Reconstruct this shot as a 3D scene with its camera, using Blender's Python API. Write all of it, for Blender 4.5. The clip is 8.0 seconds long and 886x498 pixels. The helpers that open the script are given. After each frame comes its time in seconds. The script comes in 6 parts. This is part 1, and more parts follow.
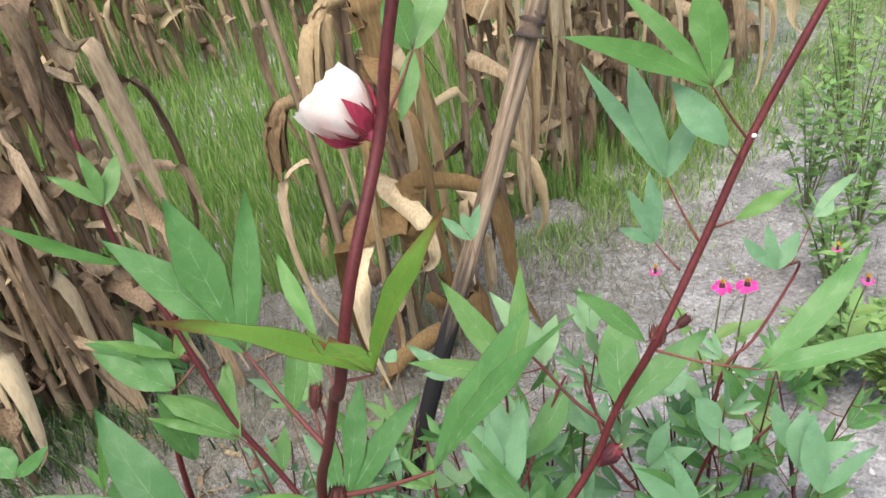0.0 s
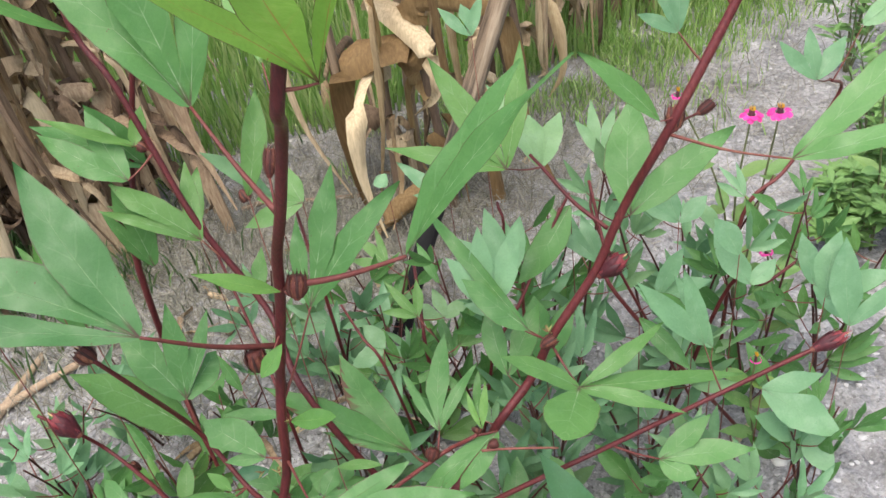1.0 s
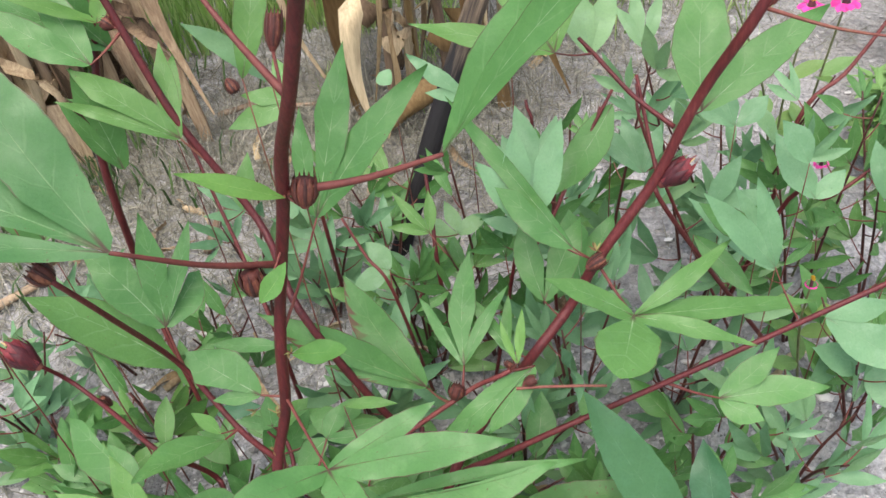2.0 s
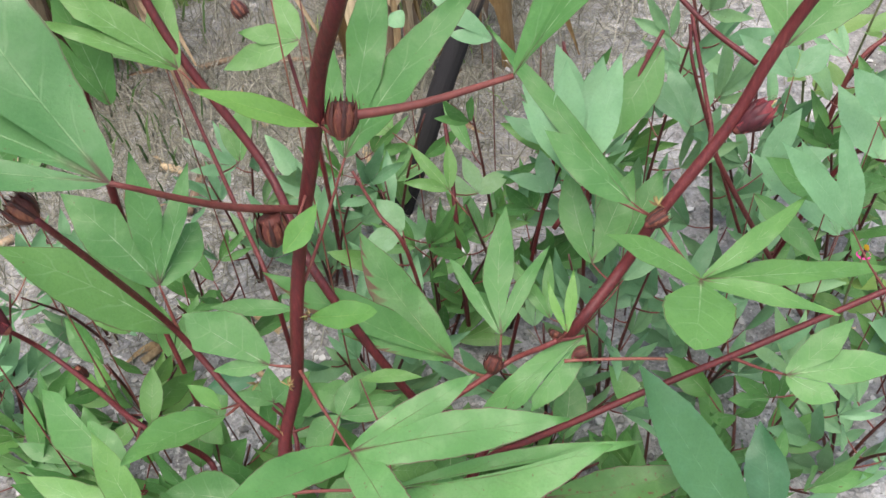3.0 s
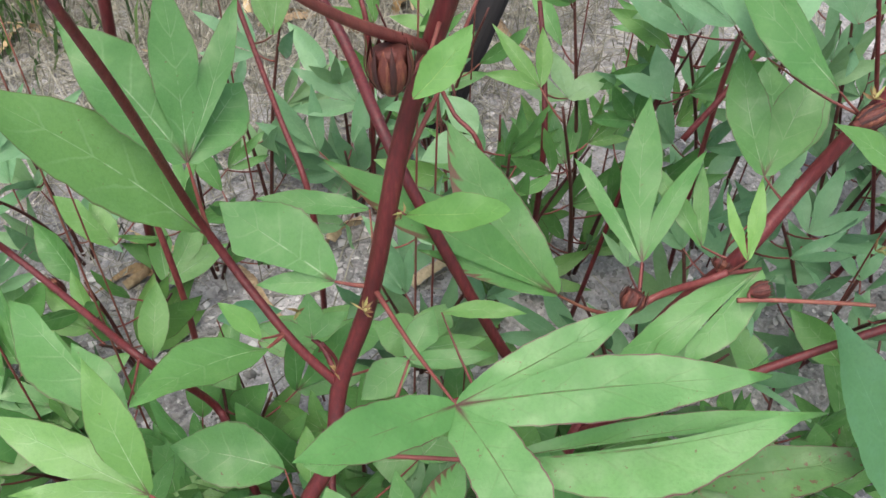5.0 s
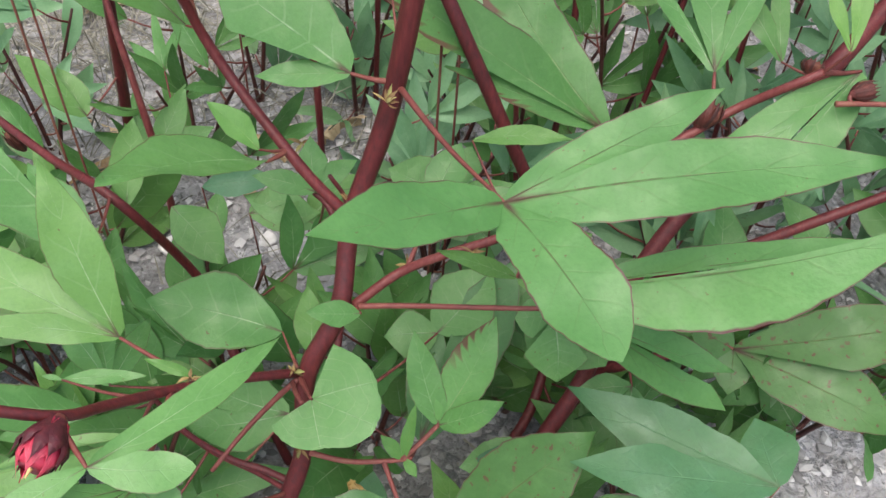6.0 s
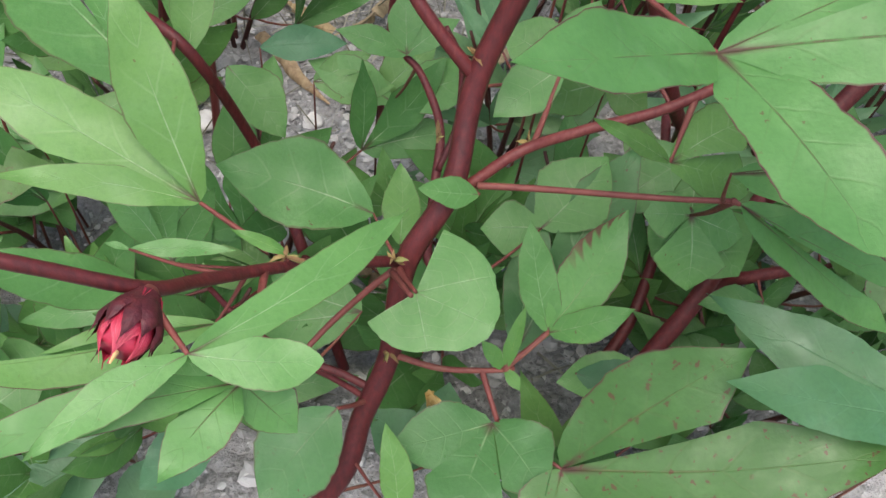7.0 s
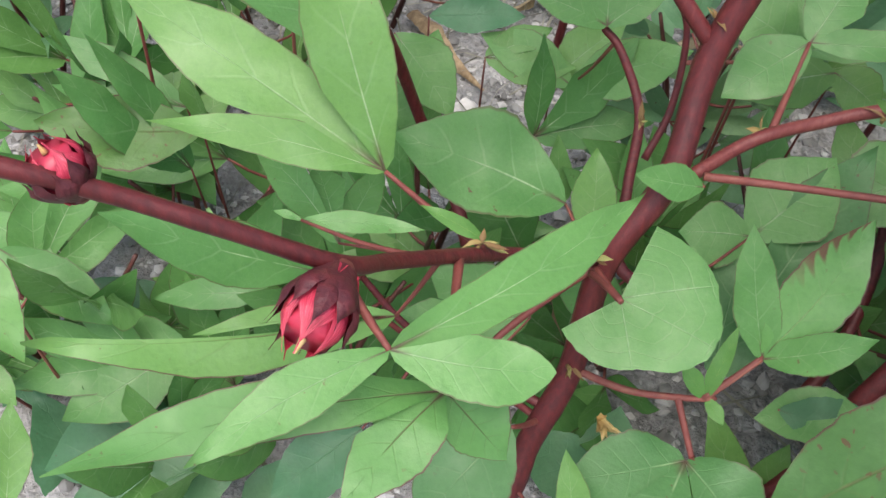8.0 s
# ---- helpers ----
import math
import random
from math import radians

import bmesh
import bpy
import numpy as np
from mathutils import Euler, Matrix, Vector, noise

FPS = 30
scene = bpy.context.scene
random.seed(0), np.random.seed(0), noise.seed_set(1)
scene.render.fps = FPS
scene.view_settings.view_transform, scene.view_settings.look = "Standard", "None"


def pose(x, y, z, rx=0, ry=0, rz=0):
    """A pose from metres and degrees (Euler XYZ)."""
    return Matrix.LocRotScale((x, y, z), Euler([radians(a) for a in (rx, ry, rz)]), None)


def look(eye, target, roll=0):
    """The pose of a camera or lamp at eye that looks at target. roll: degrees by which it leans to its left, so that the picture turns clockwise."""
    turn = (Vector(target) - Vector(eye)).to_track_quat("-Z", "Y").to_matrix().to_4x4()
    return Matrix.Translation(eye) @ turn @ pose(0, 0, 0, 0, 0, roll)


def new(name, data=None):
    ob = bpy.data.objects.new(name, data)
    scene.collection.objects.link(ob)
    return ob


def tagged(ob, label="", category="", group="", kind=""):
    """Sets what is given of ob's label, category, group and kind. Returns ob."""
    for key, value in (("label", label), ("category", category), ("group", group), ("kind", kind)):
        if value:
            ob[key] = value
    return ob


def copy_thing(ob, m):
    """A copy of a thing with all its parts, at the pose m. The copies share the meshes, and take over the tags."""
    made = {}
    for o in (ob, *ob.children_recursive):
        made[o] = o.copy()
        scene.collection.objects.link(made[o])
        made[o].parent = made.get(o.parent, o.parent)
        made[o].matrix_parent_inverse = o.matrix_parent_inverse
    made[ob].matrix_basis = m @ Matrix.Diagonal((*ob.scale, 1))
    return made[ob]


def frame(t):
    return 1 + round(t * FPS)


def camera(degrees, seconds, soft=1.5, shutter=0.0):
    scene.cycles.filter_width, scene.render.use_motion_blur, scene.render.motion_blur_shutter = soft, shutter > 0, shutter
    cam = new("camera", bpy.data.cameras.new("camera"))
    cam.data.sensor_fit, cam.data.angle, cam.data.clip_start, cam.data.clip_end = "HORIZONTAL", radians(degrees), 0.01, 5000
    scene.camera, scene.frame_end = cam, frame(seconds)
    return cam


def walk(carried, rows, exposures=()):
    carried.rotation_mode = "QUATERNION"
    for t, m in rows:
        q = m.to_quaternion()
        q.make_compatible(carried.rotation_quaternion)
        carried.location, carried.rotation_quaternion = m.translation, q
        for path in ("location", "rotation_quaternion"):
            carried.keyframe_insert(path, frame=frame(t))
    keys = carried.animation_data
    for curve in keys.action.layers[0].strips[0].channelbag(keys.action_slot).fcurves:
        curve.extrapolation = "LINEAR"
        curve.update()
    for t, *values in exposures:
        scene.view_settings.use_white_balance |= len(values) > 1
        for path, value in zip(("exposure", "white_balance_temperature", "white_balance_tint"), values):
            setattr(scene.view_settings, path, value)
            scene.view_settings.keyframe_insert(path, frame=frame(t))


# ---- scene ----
cam = camera(50, 8.0)
PATH = [
    (0.0, look((0.1410, -0.6560, 1.3460), (0.1966, 0.0052, 0.8992), -9.5)),
    (0.3, look((0.1087, -0.6874, 1.2357), (0.1631, -0.0241, 0.7918), -7.64)),
    (0.5, look((0.1154, -0.6981, 1.2346), (0.1635, -0.0469, 0.7724), -7.91)),
    (1.0, look((0.1610, -0.6300, 1.1402), (0.1844, -0.0059, 0.6403), -8.83)),
    (1.5, look((0.1234, -0.5510, 1.0659), (0.1558, 0.0450, 0.5333), -8.23)),
    (1.7, look((0.1163, -0.5275, 1.0515), (0.1511, 0.0588, 0.5084), -7.83)),
    (2.8, look((0.0601, -0.4489, 0.9501), (0.1190, 0.1203, 0.3910), -4.83)),
    (3.0, look((0.0422, -0.4275, 0.9337), (0.1127, 0.1357, 0.3700), -3.87)),
    (3.5, look((-0.0103, -0.3693, 0.8956), (0.0922, 0.1827, 0.3257), -0.87)),
    (4.0, look((-0.0387, -0.3164, 0.8474), (0.0789, 0.2291, 0.2742), 1.59)),
    (4.2, look((-0.0464, -0.2958, 0.8321), (0.0724, 0.2445, 0.2542), 2.31)),
    (5.3, look((-0.0584, -0.2978, 0.7025), (0.0479, 0.2411, 0.1209), 3.17)),
    (5.5, look((-0.0608, -0.3090, 0.6663), (0.0505, 0.2417, 0.0968), 3.63)),
    (6.0, look((-0.0811, -0.3030, 0.5982), (0.0450, 0.2387, 0.0231), 4.74)),
    (6.5, look((-0.1175, -0.2679, 0.5518), (0.0288, 0.2454, -0.0441), 8.25)),
    (7.0, look((-0.1457, -0.2511, 0.5135), (0.0041, 0.2379, -0.1017), 11.04)),
    (7.5, look((-0.1728, -0.2289, 0.4725), (-0.0561, 0.2539, -0.1546), 11.16)),
    (8.0, look((-0.1796, -0.2116, 0.4517), (-0.1055, 0.2921, -0.1653), 8.57)),
]
walk(cam, PATH, [(0.0, 1.14), (1.5, 1.18), (3.0, 1.29), (4.0, 1.34), (5.5, 1.27), (6.5, 1.12), (7.0, 1.10), (7.5, 1.17), (8.0, 1.24)])

SKY, SUN = 0.15, 1.75

# world and light: a bright overcast sky
world = bpy.data.worlds.new("sky")
scene.world = world
world.use_nodes = True
wn = world.node_tree
for n in list(wn.nodes):
    wn.nodes.remove(n)
w_out = wn.nodes.new("ShaderNodeOutputWorld")
w_bg = wn.nodes.new("ShaderNodeBackground")
w_sky = wn.nodes.new("ShaderNodeTexSky")
w_sky.sky_type = 'NISHITA'
w_sky.sun_disc = False
w_sky.sun_elevation = radians(70)
w_sky.sun_rotation = radians(200)
w_sky.air_density = 1.0
w_sky.dust_density = 4.0
w_sky.ozone_density = 1.0
w_bg.inputs["Strength"].default_value = SKY
wn.links.new(w_sky.outputs[0], w_bg.inputs[0])
wn.links.new(w_bg.outputs[0], w_out.inputs[0])
sun_data = bpy.data.lights.new("sun", 'SUN')
sun_data.energy = SUN
sun_data.angle = radians(60)
sun_data.color = (1.0, 0.96, 0.9)
sun = new("sun", sun_data)
sun.matrix_world = look((-0.55, -1.2, 3.6), (0, 0, 0))


# ---------------------------------------------------------------- materials
def mat_new(name):
    m = bpy.data.materials.new(name)
    m.use_nodes = True
    nt = m.node_tree
    for n in list(nt.nodes):
        nt.nodes.remove(n)
    return m, nt


def node(nt, kind, **kw):
    n = nt.nodes.new(kind)
    for k, v in kw.items():
        if k in n.inputs:
            n.inputs[k].default_value = v
    return n


def ramp(nt, fac, stops):
    r = nt.nodes.new("ShaderNodeValToRGB")
    els = r.color_ramp.elements
    while len(els) < len(stops):
        els.new(0.5)
    for e, (p, c) in zip(els, stops):
        e.position, e.color = p, (*c, 1)
    nt.links.new(fac, r.inputs[0])
    return r.outputs[0]


def mixc(nt, fac, a, b, mode='MIX'):
    m = nt.nodes.new("ShaderNodeMix")
    m.data_type, m.blend_type = 'RGBA', mode
    for sock, val in ((m.inputs["Factor"], fac), (m.inputs["A"], a), (m.inputs["B"], b)):
        if isinstance(val, (int, float)):
            sock.default_value = val
        elif isinstance(val, tuple):
            sock.default_value = (*val, 1)
        else:
            nt.links.new(val, sock)
    # colour sockets of the mix node
    for i, val in ((6, a), (7, b)):
        if isinstance(val, tuple):
            m.inputs[i].default_value = (*val, 1)
        else:
            nt.links.new(val, m.inputs[i])
    return m.outputs[2]


def math_n(nt, op, a, b=0.0):
    m = nt.nodes.new("ShaderNodeMath")
    m.operation = op
    for i, v in enumerate((a, b)):
        if isinstance(v, (int, float)):
            m.inputs[i].default_value = v
        else:
            nt.links.new(v, m.inputs[i])
    return m.outputs[0]


def noise_n(nt, scale, detail=4, rough=0.55, coord=None, stretch=None):
    tc = nt.nodes.new("ShaderNodeTexCoord")
    src = tc.outputs["Object"] if coord is None else coord
    if stretch:
        mp = nt.nodes.new("ShaderNodeMapping")
        mp.inputs["Scale"].default_value = stretch
        nt.links.new(src, mp.inputs[0])
        src = mp.outputs[0]
    n = node(nt, "ShaderNodeTexNoise", Scale=scale, Detail=detail, Roughness=rough)
    nt.links.new(src, n.inputs["Vector"])
    return n.outputs["Fac"]


def finish(nt, color, rough=0.6, bump=None, strength=0.3, dist=0.001, trans=0.0, trans_color=None, spec=0.5, sheen=0.0):
    out = nt.nodes.new("ShaderNodeOutputMaterial")
    b = nt.nodes.new("ShaderNodeBsdfPrincipled")
    if isinstance(color, tuple):
        b.inputs["Base Color"].default_value = (*color, 1)
    else:
        nt.links.new(color, b.inputs["Base Color"])
    if isinstance(rough, (int, float)):
        b.inputs["Roughness"].default_value = rough
    else:
        nt.links.new(rough, b.inputs["Roughness"])
    b.inputs["Specular IOR Level"].default_value = spec
    if sheen:
        b.inputs["Sheen Weight"].default_value = sheen
    if bump is not None:
        bp = node(nt, "ShaderNodeBump", Strength=strength, Distance=dist)
        nt.links.new(bump, bp.inputs["Height"])
        nt.links.new(bp.outputs[0], b.inputs["Normal"])
    last = b.outputs[0]
    if trans:
        t = nt.nodes.new("ShaderNodeBsdfTranslucent")
        src = trans_color if trans_color is not None else color
        if isinstance(src, tuple):
            t.inputs[0].default_value = (*src, 1)
        else:
            nt.links.new(src, t.inputs[0])
        mx = nt.nodes.new("ShaderNodeMixShader")
        mx.inputs[0].default_value = trans
        nt.links.new(last, mx.inputs[1])
        nt.links.new(t.outputs[0], mx.inputs[2])
        last = mx.outputs[0]
    nt.links.new(last, out.inputs[0])


def leaf_material(name, dark, light, vein, edge_red=0.0, spots=0.0, worn=(0.10, 0.025, 0.02), rib=0.7, tip=0.0, glow=0.3):
    """A lobed leaf: broken pale midrib and faint side veins along UV, blotches, thin dark rims and rusty specks."""
    m, nt = mat_new(name)
    uv = nt.nodes.new("ShaderNodeUVMap")
    uv.uv_map = "UVMap"
    sep = nt.nodes.new("ShaderNodeSeparateXYZ")
    nt.links.new(uv.outputs[0], sep.inputs[0])
    u, v = sep.outputs[0], sep.outputs[1]
    info = nt.nodes.new("ShaderNodeObjectInfo")
    blotch = noise_n(nt, 22, 4)
    patch = noise_n(nt, 70, 3)
    fine = noise_n(nt, 420, 3)
    f = math_n(nt, 'ADD', math_n(nt, 'MULTIPLY', info.outputs["Random"], 0.5), math_n(nt, 'MULTIPLY', blotch, 0.6))
    base = ramp(nt, f, [(0.15, dark), (0.9, light)])
    warm = math_n(nt, 'MULTIPLY', ramp_f(nt, math_n(nt, 'FRACT', math_n(nt, 'MULTIPLY', info.outputs["Random"], 7.31)), 0.55, 1.0), 0.28)
    base = mixc(nt, warm, base, (light[0] * 1.45, light[1] * 1.02, light[2] * 0.62))
    base = mixc(nt, math_n(nt, 'MULTIPLY', ramp_f(nt, patch, 0.5, 0.72), 0.3), base, (light[0] * 1.35, light[1] * 1.15, light[2] * 1.4))
    across = math_n(nt, 'ABSOLUTE', math_n(nt, 'SUBTRACT', math_n(nt, 'MULTIPLY', v, 2.0), 1.0))
    thin = math_n(nt, 'DIVIDE', across, math_n(nt, 'SUBTRACT', 1.08, u))
    mid = ramp_f(nt, thin, 0.045, 0.010)
    broken = ramp_f(nt, patch, 0.36, 0.56)
    mid = math_n(nt, 'MULTIPLY', mid, math_n(nt, 'MULTIPLY', broken, math_n(nt, 'SUBTRACT', 1.0, math_n(nt, 'MULTIPLY', u, 0.8))))
    ph = math_n(nt, 'SUBTRACT', math_n(nt, 'MULTIPLY', u, 5.5), math_n(nt, 'ADD', across, math_n(nt, 'MULTIPLY', blotch, 0.8)))
    side = ramp_f(nt, math_n(nt, 'SINE', math_n(nt, 'MULTIPLY', ph, 6.2832)), 0.94, 1.0)
    side = math_n(nt, 'MULTIPLY', side, math_n(nt, 'SUBTRACT', 1.0, across))
    vs = math_n(nt, 'MAXIMUM', math_n(nt, 'MULTIPLY', mid, rib), math_n(nt, 'MULTIPLY', side, 0.11))
    col = mixc(nt, vs, base, vein)
    if edge_red:
        rim = math_n(nt, 'MULTIPLY', ramp_f(nt, math_n(nt, 'ADD', across, math_n(nt, 'MULTIPLY', patch, 0.09)), 0.99, 1.025), ramp_f(nt, u, 0.12, 0.3))
        col = mixc(nt, math_n(nt, 'MULTIPLY', rim, edge_red), col, (0.07, 0.018, 0.02))
    if spots:
        sp = noise_n(nt, 330 if spots < 2 else 240, 2, 0.5)
        where = ramp_f(nt, blotch, 0.5, 0.62) if spots < 2 else ramp_f(nt, blotch, 0.30, 0.45)
        dots = math_n(nt, 'MULTIPLY', ramp_f(nt, sp, 0.73 - 0.03 * spots, 0.77 - 0.03 * spots), where)
        col = mixc(nt, math_n(nt, 'MULTIPLY', dots, 0.75), col, worn)
    foot = math_n(nt, 'MULTIPLY', ramp_f(nt, math_n(nt, 'ADD', u, math_n(nt, 'MULTIPLY', patch, 0.1)), 0.20, 0.08), ramp_f(nt, across, 0.16, 0.05))
    col = mixc(nt, math_n(nt, 'MULTIPLY', foot, 0.85 if edge_red else 0.3), col, (0.07, 0.016, 0.022))
    if tip:
        red = ramp_f(nt, math_n(nt, 'ADD', math_n(nt, 'ADD', u, math_n(nt, 'MULTIPLY', across, 0.12)), math_n(nt, 'MULTIPLY', patch, 0.35)), 0.95, 1.2)
        if tip > 0.85:
            # scorched along one margin, running inwards between the side veins
            comb = math_n(nt, 'MULTIPLY', math_n(nt, 'SINE', math_n(nt, 'MULTIPLY', ph, 12.5664)), 0.09)
            edge = ramp_f(nt, math_n(nt, 'ADD', math_n(nt, 'ADD', math_n(nt, 'SUBTRACT', 1.0, v), comb), math_n(nt, 'MULTIPLY', patch, 0.16)), 0.88, 0.98)
            red = math_n(nt, 'MULTIPLY', edge, ramp_f(nt, math_n(nt, 'ADD', u, math_n(nt, 'MULTIPLY', blotch, 0.3)), 0.58, 0.78))
        col = mixc(nt, math_n(nt, 'MULTIPLY', red, tip), col, (0.20, 0.030, 0.028) if tip < 0.85 else (0.10, 0.030, 0.020))
    net = nt.nodes.new("ShaderNodeTexVoronoi")
    net.feature = 'DISTANCE_TO_EDGE'
    net.inputs["Scale"].default_value = 560.0
    tco = nt.nodes.new("ShaderNodeTexCoord")
    nt.links.new(tco.outputs["Object"], net.inputs["Vector"])
    mesh_v = ramp_f(nt, net.outputs["Distance"], 0.06, 0.0)
    col = mixc(nt, math_n(nt, 'MULTIPLY', mesh_v, 0.03), col, vein)
    col = mixc(nt, math_n(nt, 'MULTIPLY', ramp_f(nt, fine, 0.45, 0.75), 0.22), col, (dark[0] * 0.8, dark[1] * 0.75, dark[2] * 0.8))
    ripple = math_n(nt, 'ADD', math_n(nt, 'ADD', math_n(nt, 'MULTIPLY', fine, 0.25), math_n(nt, 'MULTIPLY', patch, 0.6)), math_n(nt, 'ADD', math_n(nt, 'MULTIPLY', vs, -1.2), math_n(nt, 'MULTIPLY', mesh_v, -0.008)))
    finish(nt, col, ramp_f(nt, patch, 1.1, -0.2), ripple, 0.45, 0.0020, trans=glow, spec=0.38)
    return m


def ramp_f(nt, fac, a, b):
    m = nt.nodes.new("ShaderNodeMapRange")
    m.inputs["From Min"].default_value, m.inputs["From Max"].default_value = a, b
    nt.links.new(fac, m.inputs["Value"])
    return m.outputs[0]


def streaky(name, stops, scale=30, stretch=(8, 8, 1), rough=0.75, trans=0.0, random=0.5, bump=0.4):
    m, nt = mat_new(name)
    info = nt.nodes.new("ShaderNodeObjectInfo")
    a = noise_n(nt, scale, 5, 0.6, stretch=stretch)
    b = noise_n(nt, scale * 0.25, 3)
    f = math_n(nt, 'ADD', math_n(nt, 'MULTIPLY', a, 0.65), math_n(nt, 'MULTIPLY', b, 0.35))
    f = math_n(nt, 'ADD', f, math_n(nt, 'MULTIPLY', math_n(nt, 'SUBTRACT', info.outputs["Random"], 0.5), random))
    finish(nt, ramp(nt, f, stops), rough, a, bump, 0.002, trans=trans, spec=0.3)
    return m


LEAF = leaf_material("roselle_leaf", (0.053, 0.160, 0.038), (0.110, 0.254, 0.069), (0.46, 0.56, 0.36), edge_red=0.6, spots=0.8, rib=0.6)
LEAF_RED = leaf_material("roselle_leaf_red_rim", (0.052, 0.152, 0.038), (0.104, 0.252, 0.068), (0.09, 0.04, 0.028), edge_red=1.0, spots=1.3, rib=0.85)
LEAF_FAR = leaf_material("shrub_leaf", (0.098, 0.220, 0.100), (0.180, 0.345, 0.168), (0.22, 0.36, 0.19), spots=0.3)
LEAF_OLD = leaf_material("old_spotted_leaf", (0.044, 0.118, 0.027), (0.080, 0.186, 0.047), (0.13, 0.10, 0.05), edge_red=0.9, spots=3.0, rib=0.7)
# leaf greens darkened and blued: the shade of the understory, put into the colour
LEAF_SHADED = leaf_material("shaded_bluish_leaf", (0.033, 0.106, 0.043), (0.060, 0.170, 0.074), (0.13, 0.25, 0.13), spots=0.3)
# darker copy for weakly lit leaves, shade painted into the green; specks are real
LEAF_DIM = leaf_material("dimmed_green_leaf", (0.040, 0.128, 0.034), (0.080, 0.200, 0.064), (0.30, 0.42, 0.22), edge_red=0.6, spots=1.6, rib=0.55)
LEAF_YOUNG = leaf_material("young_leaf", (0.060, 0.165, 0.031), (0.115, 0.262, 0.060), (0.30, 0.44, 0.14), edge_red=0.4)
LEAF_TINGED = leaf_material("tinged_leaf", (0.11, 0.25, 0.035), (0.20, 0.37, 0.06), (0.36, 0.06, 0.04), edge_red=1.0, spots=1.4, worn=(0.25, 0.05, 0.03), rib=0.9, tip=0.80, glow=0.55)
LEAF_TIP = leaf_material("red_tipped_leaf", (0.056, 0.160, 0.038), (0.106, 0.255, 0.066), (0.26, 0.34, 0.16), edge_red=0.9, spots=1.2, tip=0.9)
STEM = streaky("roselle_stem", [(0.2, (0.034, 0.007, 0.008)), (0.5, (0.095, 0.015, 0.016)), (0.85, (0.18, 0.056, 0.046))], 70, (6, 6, 1), 0.48, random=0.25, bump=0.22)
SHRUB_STEM = streaky("shrub_stem", [(0.2, (0.026, 0.009, 0.008)), (0.5, (0.058, 0.018, 0.015)), (0.85, (0.13, 0.055, 0.042))], 70, (6, 6, 1), 0.5, random=0.3, bump=0.2)
TWIG = streaky("roselle_petiole", [(0.2, (0.075, 0.018, 0.016)), (0.55, (0.145, 0.040, 0.032)), (0.9, (0.21, 0.115, 0.065))], 40, (4, 4, 1), 0.55, random=0.3)
CORN = streaky("dry_corn_leaf", [(0.2, (0.095, 0.062, 0.038)), (0.5, (0.34, 0.245, 0.148)), (0.8, (0.68, 0.55, 0.35))], 22, (9, 9, 1.2), 0.8, trans=0.25, random=0.6)
HUSK = streaky("dry_corn_husk", [(0.2, (0.17, 0.105, 0.055)), (0.55, (0.42, 0.31, 0.17)), (0.85, (0.60, 0.50, 0.31))], 26, (10, 10, 1.0), 0.8, trans=0.1, random=0.4)
GOLD = streaky("golden_corn_leaf", [(0.2, (0.12, 0.068, 0.030)), (0.5, (0.26, 0.165, 0.072)), (0.8, (0.42, 0.31, 0.15))], 22, (9, 9, 1.2), 0.75, trans=0.3, random=0.4)
BROWN = streaky("dark_brown_corn_leaf", [(0.2, (0.098, 0.064, 0.042)), (0.5, (0.305, 0.212, 0.134)), (0.8, (0.60, 0.48, 0.31))], 22, (9, 9, 1.2), 0.8, trans=0.2, random=0.5)
STALK = streaky("dry_corn_stalk", [(0.2, (0.10, 0.065, 0.045)), (0.5, (0.23, 0.160, 0.105)), (0.85, (0.42, 0.32, 0.21))], 24, (10, 10, 1.2), 0.75, random=0.4)


def soil_material():
    m, nt = mat_new("pale_gravelly_soil")
    big = noise_n(nt, 1.7, 4)
    mid = noise_n(nt, 14, 6, 0.65)
    fine = noise_n(nt, 160, 4, 0.7)
    vor = node(nt, "ShaderNodeTexVoronoi", Scale=70.0)
    tc = nt.nodes.new("ShaderNodeTexCoord")
    nt.links.new(tc.outputs["Object"], vor.inputs["Vector"])
    f = math_n(nt, 'ADD', math_n(nt, 'MULTIPLY', mid, 0.55), math_n(nt, 'MULTIPLY', fine, 0.45))
    col = ramp(nt, f, [(0.3, (0.095, 0.092, 0.09)), (0.48, (0.285, 0.279, 0.276)), (0.70, (0.56, 0.55, 0.545))])
    col = mixc(nt, math_n(nt, 'MULTIPLY', ramp_f(nt, big, 0.45, 0.7), 0.5), col, (0.17, 0.15, 0.13))
    h = math_n(nt, 'ADD', math_n(nt, 'MULTIPLY', mid, 0.7), math_n(nt, 'ADD', math_n(nt, 'MULTIPLY', fine, 0.35), math_n(nt, 'MULTIPLY', vor.outputs["Distance"], -0.5)))
    # away from the garden bed the soil is overgrown
    ob_co = nt.nodes.new("ShaderNodeSeparateXYZ")
    nt.links.new(tc.outputs["Object"], ob_co.inputs[0])
    away = math_n(nt, 'ADD', math_n(nt, 'MULTIPLY', math_n(nt, 'ABSOLUTE', ob_co.outputs[0]), 0.8), math_n(nt, 'ABSOLUTE', ob_co.outputs[1]))
    away = math_n(nt, 'ADD', away, math_n(nt, 'MULTIPLY', math_n(nt, 'SUBTRACT', big, 0.5), 3.0))
    green = ramp(nt, f, [(0.3, (0.05, 0.08, 0.02)), (0.5, (0.12, 0.17, 0.05)), (0.72, (0.27, 0.25, 0.11))])
    col = mixc(nt, ramp_f(nt, away, 2.6, 4.6), col, green)
    finish(nt, col, 0.92, h, 1.0, 0.02, spec=0.2)
    return m


